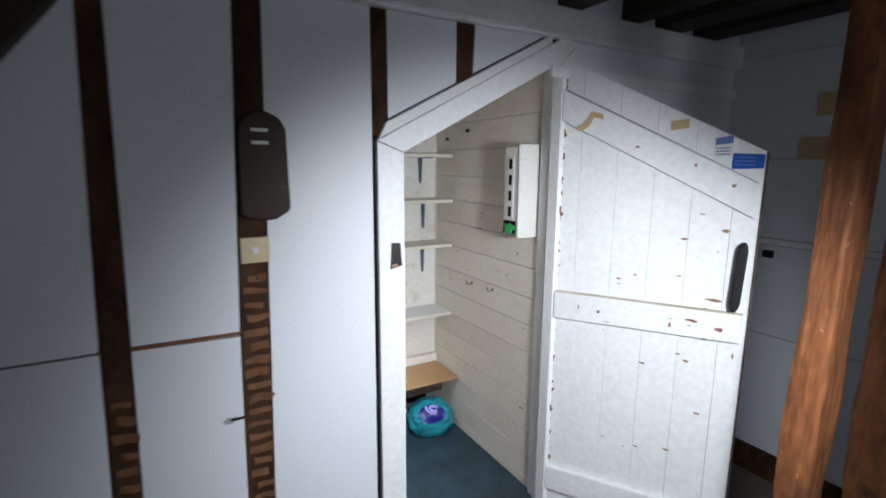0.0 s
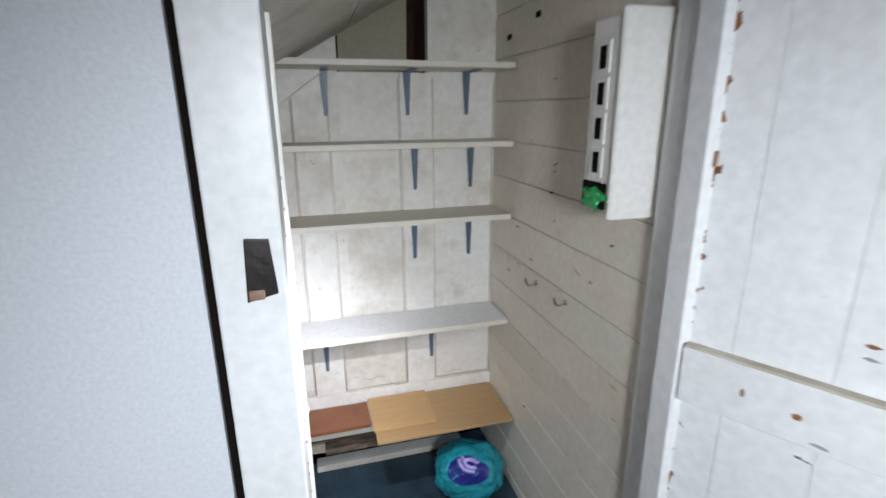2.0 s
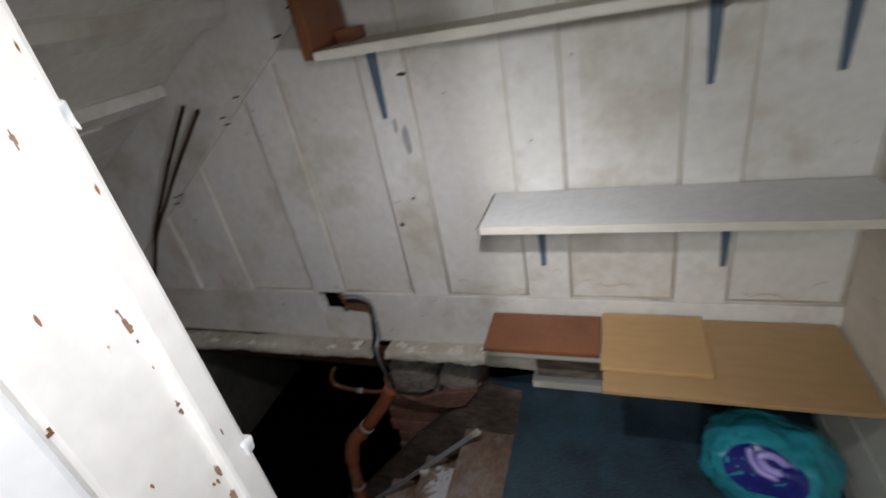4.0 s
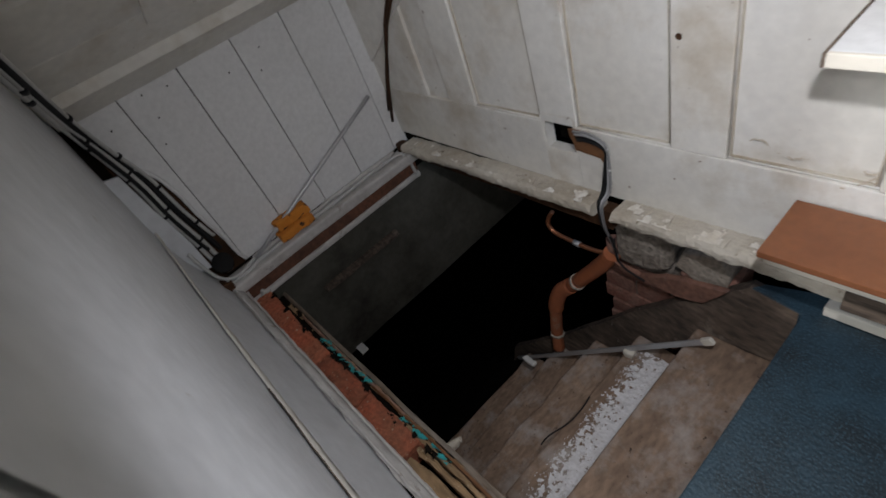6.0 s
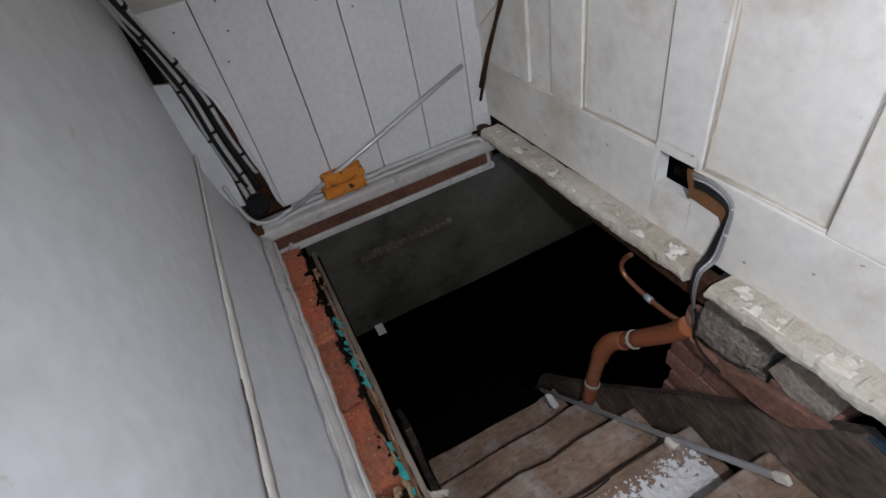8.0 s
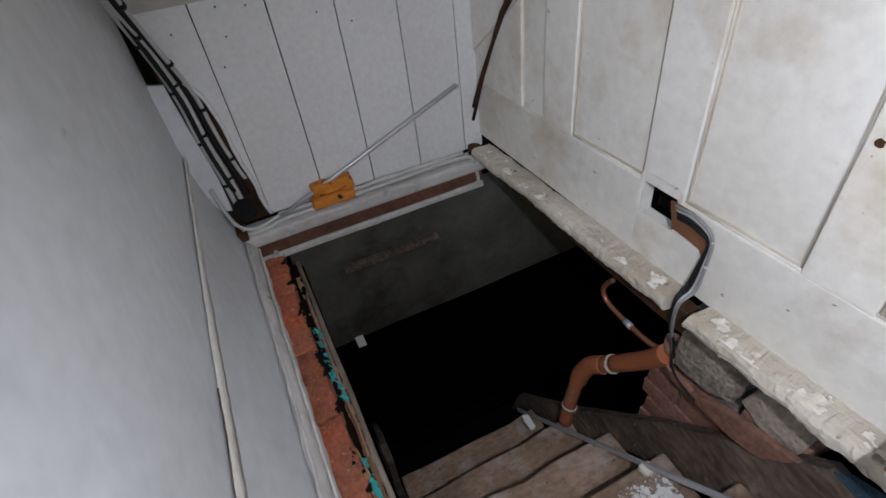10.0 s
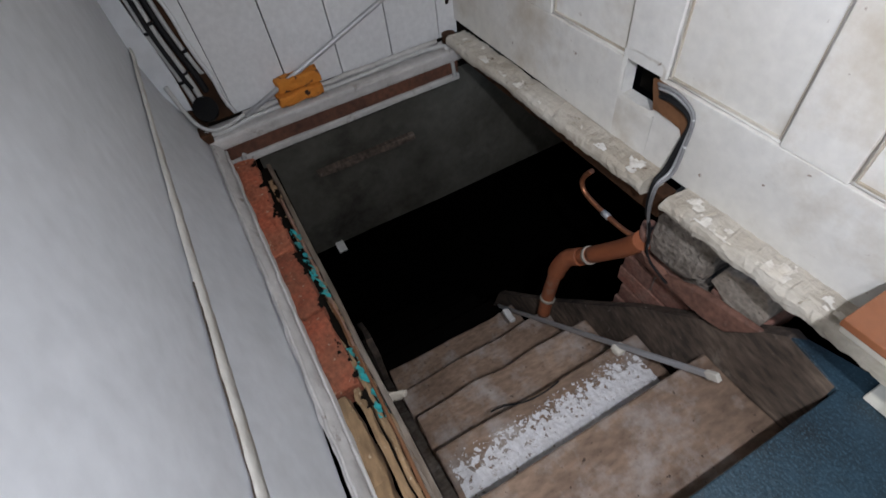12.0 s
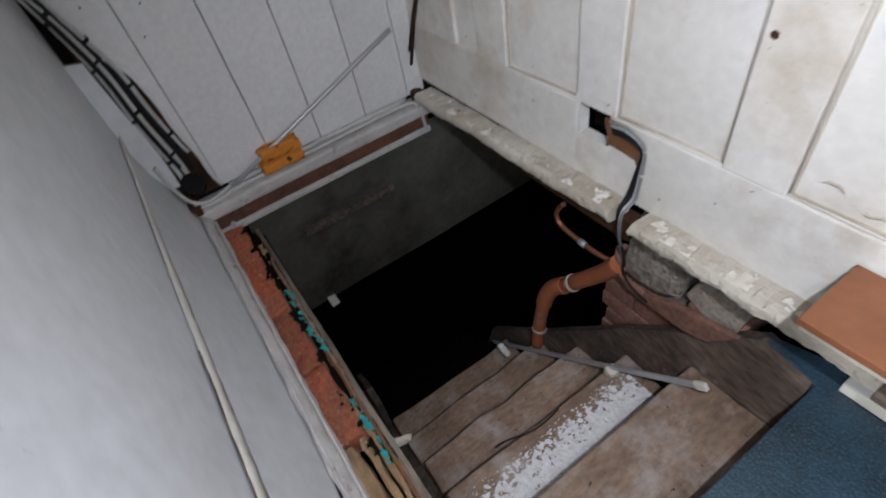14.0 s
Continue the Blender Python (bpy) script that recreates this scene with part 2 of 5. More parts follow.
M_TAPE = material("tan_tape", (0.55, 0.40, 0.22), 0.6, second=(0.48, 0.34, 0.18), scale=9, bump=0.1)
M_STICKER = material("blue_sticker", (0.012, 0.09, 0.42), 0.22, second=(0.010, 0.07, 0.34), scale=9, bump=0.02, rough_var=0.05)
M_PAPER = material("white_paper_label", (0.72, 0.70, 0.66), 0.6, bump=0.02)
M_INK = material("pale_blue_ink", (0.10, 0.17, 0.42), 0.5, bump=0.0)
M_GREYROD = material("grey_rod", (0.46, 0.46, 0.47), 0.35, 0.25, second=(0.36, 0.36, 0.36), scale=6, bump=0.05)
M_SPONGE = material("ochre_foam_block", (0.60, 0.215, 0.026), 0.95, second=(0.46, 0.14, 0.018), scale=14, bump=1.0, stain=(0.035, 0.014, 0.007), stain_at=0.555, stain_scale=30, stain_soft=0.04)
M_TEAL = material("teal_paint_flakes", (0.02, 0.36, 0.38), 0.6, grit=0.55, second=(0.05, 0.25, 0.20), scale=30, bump=0.8, stain=(0.08, 0.06, 0.04), stain_at=0.55, stain_scale=30)
M_MORTAR = material("sandy_mortar", (0.36, 0.235, 0.125), 0.95, grit=0.55, second=(0.25, 0.155, 0.085), scale=18, grain=(0.4, 1, 1), bump=1.2, stain=(0.05, 0.035, 0.025), stain_at=0.63, stain_scale=18, stain_soft=0.05, speck=(0.46, 0.36, 0.24), speck_at=0.64, speck_scale=70)
M_GREENGREY = material("grey_green_old_board", (0.33, 0.31, 0.23), 0.7, second=(0.24, 0.225, 0.16), scale=5, bump=0.2, stain=(0.5, 0.46, 0.36), stain_at=0.68, stain_scale=4)
M_FILLER = material("dirty_filler", (0.66, 0.645, 0.60), 0.7, second=(0.54, 0.51, 0.45), amount=0.9, scale=14, bump=0.5, stain=(0.30, 0.25, 0.19), stain_at=0.66, stain_scale=16)
M_EDGEWOOD = material("splintered_grey_wood", (0.26, 0.22, 0.18), 0.85, grit=0.55, second=(0.10, 0.065, 0.04), amount=1.0, scale=20, grain=(0.2, 1, 1), bump=1.0, fine=80, stain=(0.42, 0.40, 0.36), stain_at=0.60, stain_scale=12)
M_PALESTONE = material("pale_worn_brick", (0.42, 0.37, 0.31), 0.9, grit=0.55, second=(0.26, 0.20, 0.155), amount=0.9, scale=9, bump=0.9, fine=80, speck=(0.12, 0.09, 0.07), speck_at=0.66, speck_scale=60)
M_REDWOOD2 = material("dusty_red_brown_wood", (0.26, 0.125, 0.085), 0.85, grit=0.55, second=(0.15, 0.075, 0.055), amount=0.9, scale=14, bump=0.7, stain=(0.30, 0.23, 0.19), stain_at=0.58, stain_scale=14)
M_JOINT = material("dirt_in_a_joint", (0.36, 0.30, 0.22), 0.8, second=(0.62, 0.58, 0.50), amount=1.0, scale=5, bump=0.3)
M_TIDE = material("brown_tide_mark", (0.56, 0.49, 0.39), 0.6, second=(0.46, 0.38, 0.28), scale=12, bump=0.0)
M_PAINTDUST = material("grey_paint_dust", (0.42, 0.37, 0.33), 0.95, grit=0.55, second=(0.26, 0.20, 0.16), amount=0.9, scale=30, bump=0.8, fine=110)
M_RUSTPAINT = material("rusty_brown_flaked_edge", (0.30, 0.125, 0.055), 0.85, second=(0.14, 0.06, 0.03), amount=0.9, scale=40, bump=0.8)
M_BEIGE = material("dirty_beige_paint", (0.73, 0.685, 0.60), 0.5, second=(0.60, 0.54, 0.44), amount=0.6, scale=2.2, bump=0.2, fine=50, stain=(0.36, 0.28, 0.18), stain_at=0.60, stain_scale=4, stain_soft=0.25, per_piece=0.05)


for m, level in ((M_DARK, 0.05), (M_CELLAR, 0.0), (M_GLOSSBLACK, 0.2), (M_BLACK, 0.25), (M_CONCRETE, 0.1), (M_STUD, 0.2), (M_BAKELITE, 0.15), (M_POST, 0.25)):
    m.node_tree.nodes["Principled BSDF"].inputs["Specular IOR Level"].default_value = level


# ---- builders ----
def thing(name, label, category, at=(0, 0, 0), group="", kind=""):
    ob = new(name)
    ob.location = at
    ob.empty_display_size = 0.05
    return tagged(ob, label, category, group, kind)


def part(name, bm, mat, parent=None, label="", at=None):
    me = bpy.data.meshes.new(name)
    bmesh.ops.recalc_face_normals(bm, faces=bm.faces)
    bm.to_mesh(me)
    bm.free()
    me.materials.append(mat)
    ob = new(name, me)
    if parent:
        base = parent.matrix_basis.copy()
        if parent.parent:
            base = parent.parent.matrix_basis @ parent.matrix_parent_inverse @ base
        ob.parent = parent
        ob.matrix_parent_inverse = base.inverted()
    if label:
        ob["label"] = label
    return ob


def solid(name, bm, mat, label, category, group="", kind=""):
    return tagged(part(name, bm, mat), label, category, group, kind)


def box(x0, x1, y0, y1, z0, z1, r=0.0, bm=None, m=None, seg=2):
    b = bm or bmesh.new()
    got = bmesh.ops.create_cube(b, size=1)["verts"]
    bmesh.ops.transform(b, matrix=(m or Matrix()) @ Matrix.Translation(((x0 + x1) / 2, (y0 + y1) / 2, (z0 + z1) / 2))
                        @ Matrix.Diagonal((x1 - x0, y1 - y0, z1 - z0, 1)), verts=got)
    if r:
        edges = list({e for v in got for e in v.link_edges})
        bmesh.ops.bevel(b, geom=edges, offset=r, segments=seg, affect="EDGES", profile=0.6)
    return b


def prism(poly, a0, a1, axis="y", bm=None, r=0.0):
    """A flat outline pushed along an axis: (x, z) along y, (y, z) along x, (x, y) along z."""
    b = bm or bmesh.new()

    def place(u, v, a):
        return {"y": (u, a, v), "x": (a, u, v), "z": (u, v, a)}[axis]
    lo = [b.verts.new(place(u, v, a0)) for u, v in poly]
    hi = [b.verts.new(place(u, v, a1)) for u, v in poly]
    faces = [b.faces.new(lo), b.faces.new(hi)]
    for i in range(len(poly)):
        j = (i + 1) % len(poly)
        faces.append(b.faces.new((lo[i], lo[j], hi[j], hi[i])))
    if r:
        bmesh.ops.recalc_face_normals(b, faces=faces)
        bmesh.ops.bevel(b, geom=list({e for f in faces for e in f.edges}), offset=r, segments=2, affect="EDGES", profile=0.6)
    return b


def smooth_path(pts, steps=6):
    p = [Vector(q) for q in pts]
    if len(p) < 3:
        return p
    out = []
    for i in range(len(p) - 1):
        a, b, c, d = p[max(i - 1, 0)], p[i], p[i + 1], p[min(i + 2, len(p) - 1)]
        for k in range(steps):
            t = k / steps
            out.append(0.5 * (2 * b + (c - a) * t + (2 * a - 5 * b + 4 * c - d) * t * t + (3 * b - a - 3 * c + d) * t ** 3))
    return out + [p[-1]]


def tube(pts, r, seg=10, bm=None, r_end=None, steps=6):
    b = bm or bmesh.new()
    p = smooth_path(pts, steps)
    rings, side = [], None
    for i, q in enumerate(p):
        way = (p[min(i + 1, len(p) - 1)] - p[max(i - 1, 0)]).normalized()
        if side is None:
            side = way.orthogonal().normalized()
        side = (side - way * side.dot(way)).normalized()
        up = way.cross(side)
        rad = r if r_end is None else r + (r_end - r) * i / (len(p) - 1)
        rings.append([b.verts.new(q + (side * math.cos(a) + up * math.sin(a)) * rad) for a in (2 * math.pi * k / seg for k in range(seg))])
    for a, c in zip(rings, rings[1:]):
        for k in range(seg):
            f = b.faces.new((a[k], a[(k + 1) % seg], c[(k + 1) % seg], c[k]))
            f.smooth = True
    b.faces.new(rings[0])
    b.faces.new(rings[-1])
    return b


def rough_up(bm, size, scale, cuts=0):
    if cuts:
        bmesh.ops.subdivide_edges(bm, edges=bm.edges[:], cuts=cuts, use_grid_fill=True)
    for v in bm.verts:
        v.co += noise.noise_vector(v.co * scale) * size
    return bm


def plank(x0, x1, y0, y1, z0, z1, size=0.004, scale=9, cuts=3, r=0.004):
    """A timber with a slightly uneven surface."""
    return rough_up(box(x0, x1, y0, y1, z0, z1, r), size, scale, cuts)


def ragged(place, nu, nv, keep, scale, rise=0.0015):
    """A thin torn layer: the cells of a sheet where a noise field is high, with their own broken edge. place(u, v) gives the sheet's points."""
    b = bmesh.new()
    pts = {}

    def vert(i, j):
        if (i, j) not in pts:
            p = Vector(place(i / nu, j / nv))
            pts[i, j] = b.verts.new(p + noise.noise_vector(p * 70) * rise)
        return pts[i, j]
    for i in range(nu):
        for j in range(nv):
            p = Vector(place((i + 0.5) / nu, (j + 0.5) / nv))
            n = noise.fractal(p * scale, 1.0, 2.0, 4)
            if n > keep((i + 0.5) / nu, (j + 0.5) / nv):
                b.faces.new((vert(i, j), vert(i + 1, j), vert(i + 1, j + 1), vert(i, j + 1)))
    return b


def rot_z(deg, at):
    return Matrix.Translation(at) @ Matrix.Rotation(radians(deg), 4, "Z")


SOFFIT = lambda x: 1.62 + 0.57 * x      # underside of the stairs overhead
STRING = lambda x: 1.517 + 0.713 * x    # lower edge of the stair string on the back wall
HEAD = lambda x: 1.605 + 0.524 * x      # door head

# ---- room: floor, ceiling, walls ----
solid("floor", box(-2.6, 1.86, -3.5, 0.0, -0.08, 0.0), M_FLOOR, "dusty brown floor of the room", "floor", kind="structure")
solid("ceiling", box(-2.6, 1.86, -3.5, 0.0, 2.32, 2.4), M_JOIST, "dark boarded ceiling between old joists", "ceiling", kind="structure")

front = thing("wall_front", "white boarded partition with dark timber studs under the stairs", "wall", kind="structure")
bm = prism([(-2.6, 0), (-0.104, 0), (-0.104, HEAD(-0.104) + 0.04), (0.77, HEAD(0.77) + 0.06), (0.77, 0), (1.86, 0), (1.86, 2.32), (-2.6, 2.32)], 0.004, 0.09)
part("core", bm, M_STUD, front, "dark old timber frame of the partition")


def wall_panel(poly, y0=-0.012, mat=M_BOARD):
    return part("panel", prism(poly, y0, 0.006, r=0.002), mat, front)


wall_panel([(-2.6, 0.02), (-0.905, 0.02), (-0.878, 1.072), (-2.6, 1.084)])
wall_panel([(-2.6, 1.090), (-0.878, 1.080), (-0.84, 2.04), (-2.6, 2.04)])
wall_panel([(-0.83, 0.02), (-0.553, 0.02), (-0.535, 1.062), (-0.806, 1.068)])
wall_panel([(-0.805, 1.082), (-0.535, 1.078), (-0.5, 2.04), (-0.785, 2.04)])
wall_panel([(-0.475, 0.02), (-0.112, 0.02), (-0.107, 1.66), (-0.108, 2.04), (-0.424, 2.04)])
wall_panel([(-0.052, 1.712), (0.203, 1.843), (0.203, 2.04), (-0.052, 2.04)])
wall_panel([(0.272, 1.880), (0.585, 2.04), (0.278, 2.04)])
wall_panel([(0.748, 0.02), (1.85, 0.02), (1.85, 2.04), (0.748, 2.04)])
part("joint_strip", box(-2.58, -0.882, -0.010, 0.004, 1.078, 1.092, 0.002), M_FILLER, front, "dirty pale joint between the boards")
part("joint_strip", box(-0.81, -0.53, -0.006, 0.004, 1.066, 1.081, 0.002), M_LATHE, front, "bare brown joint between the boards")


def stud(x0b, x1b, x0t, x1t, z0, z1, marks):
    s = part("stud", rough_up(prism([(x0b, z0), (x1b, z0), (x1t, z1), (x0t, z1)], -0.004, 0.02), 0.002, 12), M_STUD, front)
    for z in marks:
        f = (z - z0) / (z1 - z0)
        a, b = x0b + (x0t - x0b) * f, x1b + (x1t - x1b) * f
        w = random.uniform(0.55, 0.9) * (b - a)
        c = a + 0.006 + random.random() * (b - a - w - 0.008)
        part("lath_mark", rough_up(box(c, c + w, -0.0085, -0.002, z - random.uniform(0.004, 0.012), z + random.uniform(0.006, 0.016), 0.002), 0.009, 26, 3), M_LATHE, s)


stud(-0.90, -0.826, -0.842, -0.78, 0.0, 2.04, [0.62 + 0.05 * k for k in range(7)])
stud(-0.56, -0.47, -0.503, -0.42, 0.0, 2.04, [0.35 + 0.042 * k for k in range(22)] + [1.29, 1.31])
# The gap's shade is a near-black strip set into it.
part("gap_strip", box(-0.114, -0.0945, 0.0, 0.012, 0.0, 1.66), M_DARK, front, "near-black strip for the dark of the gap beside the frame")
stud(-0.112, -0.053, -0.108, -0.048, 1.66, 2.04, [])
stud(0.200, 0.274, 0.200, 0.280, 1.80, 2.04, [])

plate = solid("wall_plate", rough_up(box(-2.6, 1.855, -0.05, 0.004, 2.04, 2.15, 0.012), 0.004, 6, 4), M_GLOSS,
              "white painted timber wall plate above the partition", "beam", kind="structure")
part("batten", rough_up(box(0.62, 1.85, -0.032, -0.012, 1.90, 1.945, 0.004), 0.002, 8, 3), M_GLOSS, front, "white painted batten")
part("upper_panel", box(-2.6, 1.85, -0.02, 0.002, 2.15, 2.32), M_BOARD, front)
solid("brace", prism([(-1.47, 1.34), (-1.345, 1.34), (-0.79, 2.03), (-0.915, 2.03)], -0.075, -0.014, r=0.006), M_JOIST, "dark diagonal timber brace against the boards", "brace")
for x in (-1.7, -0.9, 0.64, 0.99, 1.20, 1.46):
    solid("joist", plank(x, x + (0.10 if x < 1 else 0.16), -3.5, -0.02, 2.15, 2.32, 0.006, 4, 4), M_JOIST, "black-brown old ceiling joist", "joist", "ceiling joists", "structure")

ret = thing("wall_return", "bluish white boarded wall beside the partition", "wall", kind="structure")
part("core", box(1.86, 1.98, -3.5, 0.09, 0.0, 2.4), M_BOARD, ret)
for z0, z1 in ((0.14, 0.74), (0.745, 1.19), (1.225, 1.60), (1.605, 2.08)):
    part("panel", box(1.845, 1.862, -1.9, -0.012, z0, z1, 0.003), M_BOARD, ret)
part("rail", box(1.835, 1.862, -1.9, -0.012, 1.194, 1.222, 0.004), M_GLOSS, ret)
part("skirting", plank(1.83, 1.858, -1.9, -0.012, 0.0, 0.135), M_STUD, ret, "dark rotten skirting")
for y0, z0 in ((-0.52, 1.79), (-0.47, 1.60)):
    part("patch", box(1.840, 1.846, y0, y0 + 0.12, z0, z0 + 0.1, 0.001), M_TAPE, ret, "faded tan patch")
part("latch_plate", box(1.825, 1.846, -0.30, -0.255, 1.13, 1.165, 0.003), M_BLACK, ret)

# Side wall, rear wall and window are unseen, added to close the room.
solid("wall_left", box(-2.72, -2.6, -3.5, 0.1, 0, 2.4), M_BOARD, "added unseen white side wall of the room", "wall", kind="structure")
back = thing("wall_back", "added unseen white wall with a window opposite the cupboard", "wall", kind="structure")
for x0, x1, z0, z1 in ((-2.6, -0.5, 0, 2.4), (0.5, 1.98, 0, 2.4), (-0.5, 0.5, 0, 0.85), (-0.5, 0.5, 2.05, 2.4)):
    part("pier", box(x0, x1, -3.62, -3.5, z0, z1), M_BOARD, back)
win = thing("unseen_window", "added unseen window, white framed, at the cool fill lamp", "window", kind="structure")
for x0, x1, z0, z1 in ((-0.5, 0.5, 0.85, 0.9), (-0.5, 0.5, 2.0, 2.05), (-0.5, -0.45, 0.9, 2.0), (0.45, 0.5, 0.9, 2.0), (-0.02, 0.02, 0.9, 2.0)):
    part("window_frame", box(x0, x1, -3.58, -3.52, z0, z1, 0.004), M_GLOSS, win)


def timber_post(name, x0, x1, y0, y1, top_shift, label):
    b = box(x0, x1, y0, y1, 0.0, 2.15, 0.012)
    bmesh.ops.subdivide_edges(b, edges=b.edges[:], cuts=24, use_grid_fill=True)
    for v in b.verts:
        v.co.x += top_shift * v.co.z / 2.15
        v.co += noise.noise_vector(Vector((v.co.x * 9, v.co.y * 9, v.co.z * 3.2))) * 0.012 + noise.noise_vector(Vector((v.co.x * 40, v.co.y * 40, v.co.z * 9))) * 0.004
    for f in b.faces:
        f.smooth = True
    return solid(name, b, M_POST, label, "post")


timber_post("timber_post", 0.690, 0.785, -0.985, -0.905, 0.055, "orange-brown rough timber post standing in the room")
timber_post("timber_post", 1.105, 1.19, -1.03, -0.92, 0.03, "dark red-brown rough timber post beside another post")

# ---- door frame ----
frame_ob = thing("door_frame", "white gloss painted door frame with a sloping head", "door frame", kind="structure")
A0, A1 = -0.094, 0.0
part("jamb", prism([(A0, 0), (A1, 0), (A1, HEAD(0)), (A0, 1.640)], -0.022, 0.035, r=0.004), M_GLOSS, frame_ob)
part("jamb_lining", prism([(-0.05, 0), (-0.0006, 0), (-0.0006, HEAD(-0.0006)), (-0.05, HEAD(-0.05))], 0.0355, 0.113, r=0.004), M_LINING, frame_ob)
part("jamb", prism([(0.682, 0), (0.742, 0), (0.742, HEAD(0.742) + 0.02), (0.682, HEAD(0.682))], -0.022, 0.035, r=0.004), M_GLOSS, frame_ob)
part("jamb_lining", prism([(0.70, 0), (0.738, 0), (0.738, 1.98), (0.70, 1.965)], 0.037, 0.075, r=0.003), M_GLOSS, frame_ob)
part("jamb_lining", prism([(0.716, 0), (0.738, 0), (0.738, 1.98), (0.716, 1.965)], 0.082, 0.125, r=0.003), M_GLOSS, frame_ob)
part("head", prism([(A0, 1.642), (A1 + 0.0, HEAD(0) + 0.001), (0.682, HEAD(0.682) + 0.001), (0.742, HEAD(0.742) + 0.022), (0.742, 2.075), (0.70, 2.06)], -0.021, 0.036, r=0.004), M_GLOSS, frame_ob)
part("architrave", prism([(-0.091, 1.646), (0.62, 2.020), (0.62, 2.052), (-0.064, 1.700)], -0.026, 0.002, r=0.005), M_GLOSS, frame_ob)
# Near-black strips paint the shade in the gaps between the linings.
part("gap_line", box(0.6992, 0.703, 0.0350, 0.0378, 0.0, 1.96), M_DARK, frame_ob, "near-black strip for the dark of the gap between linings")
part("gap_line", box(0.7150, 0.720, 0.0752, 0.0818, 0.0, 1.96), M_DARK, frame_ob, "near-black strip for the dark of the gap between linings")
part("stop_bead", prism([(-0.004, 0.0), (0.006, 0.0), (0.006, HEAD(0.0)), (-0.004, HEAD(0.0))], 0.092, 0.112, r=0.003), M_LINING, frame_ob)
for z in (1.166, 0.95):
    part("paint_drip", rough_up(box(-0.004, 0.007, 0.106, 0.116, z - 0.006, z + 0.006, 0.003, seg=3), 0.003, 90, 2), M_GLOSS, frame_ob, "thick white lump of paint")
random.seed(21)
for y0, n in ((0.012, 5), (0.084, 16), (0.102, 9), (0.060, 8)):
    for k in range(n):
        z = random.uniform(0.45, 1.45)
        hgt, w = random.uniform(0.0008, 0.0035), random.uniform(0.0003, 0.0008)
        y = y0 + random.uniform(-0.004, 0.004)
        x = 0.0062 if y > 0.093 else 0.0004
        part("paint_chip", prism([(y - w, z), (y, z - hgt), (y + w, z - hgt * 0.2), (y + w * 0.6, z + hgt), (y - w * 0.5, z + hgt * 0.7)], x - 0.002, x + 0.0004, "x"), M_RUSTPAINT, frame_ob)
crack = ragged(lambda u, v: (0.0012, 0.0865 + 0.004 * v + 0.0015 * noise.noise(Vector((u * 30, 0, 0))), 0.40 + 1.1 * u), 500, 5, lambda u, v: 0.32 + 0.5 * abs(v - 0.5), 60, 0.0004)
part("paint_crack", crack, M_RUST, frame_ob, "rusty brown crack where the paint has split")
crack = ragged(lambda u, v: (0.0008, 0.026 + 0.012 * v, 0.42 + 0.9 * u), 420, 8, lambda u, v: 0.60 + 0.3 * abs(v - 0.5), 70, 0.0004)
part("paint_crack", crack, M_LATHE, frame_ob, "bare brown spots in the paint")
keep = part("lock_keep", prism([(-0.054, 1.218), (-0.012, 1.228), (-0.018, 1.306), (-0.050, 1.308)], -0.027, -0.02, r=0.002), M_IRON, frame_ob, "black iron lock keep")
part("keep_slot", rough_up(box(-0.050, -0.030, -0.030, -0.026, 1.221, 1.236, 0.002), 0.003, 40, 1), M_RUST, keep)

# ---- door leaf, standing open ----
LEAF = rot_z(-66, (0.722, -0.03, 0))
door = thing("door_1", "white boarded plank door with flaking paint, standing open", "door", kind="structure")


def leaf_top(u):
    return 1.960 - 0.515 * u


edges_u = [-0.024, 0.058, 0.201, 0.335, 0.463, 0.59, 0.668]
for a, b2 in zip(edges_u, edges_u[1:]):
    bm = prism([(a + 0.0004, 0.012), (b2 - 0.0004, 0.012), (b2 - 0.0004, leaf_top(b2)), (a + 0.0004, leaf_top(a))], -0.012, 0.012, r=0.0014)
    bmesh.ops.transform(bm, matrix=LEAF, verts=bm.verts)
    part("plank", bm, M_GLOSS, door)


def leaf_piece(name, poly, y0, y1, mat, label="", r=0.003, parent=None):
    bm = prism(poly, y0, y1, r=r)
    bmesh.ops.transform(bm, matrix=LEAF, verts=bm.verts)
    return part(name, bm, mat, parent or door, label)


IN = -0.013   # face of the leaf towards the opening
leaf_piece("ledge", [(-0.018, 1.858), (0.655, 1.514), (0.655, 1.400), (-0.018, 1.740)], IN - 0.018, IN, M_GLOSS)
leaf_piece("ledge", [(-0.016, 1.046), (0.655, 1.071), (0.655, 0.972), (-0.016, 0.935)], IN - 0.02, IN, M_GLOSS)
leaf_piece("ledge", [(-0.018, 0.242), (0.655, 0.310), (0.655, 0.200), (-0.018, 0.132)], IN - 0.02, IN, M_GLOSS)
leaf_piece("tape", [(0.376, 1.722), (0.434, 1.728), (0.436, 1.697), (0.376, 1.690)], IN - 0.0015, IN, M_TAPE, "tan paper tape", 0)
leaf_piece("dirt_line", [(-0.012, 1.0465), (0.655, 1.0715), (0.655, 1.0755), (-0.012, 1.0515)], IN - 0.019, IN, M_JOINT, "brown dirt along the ledge", 0)
leaf_piece("dirt_line", [(-0.014, 1.8585), (0.655, 1.5145), (0.655, 1.5175), (-0.014, 1.8625)], IN - 0.012, IN, M_GREYROD, "grey dirt along the ledge", 0)
lab = leaf_piece("paper_label", [(0.517, 1.662), (0.572, 1.672), (0.572, 1.602), (0.517, 1.598)], IN - 0.0012, IN, M_PAPER, "small printed paper label", 0)
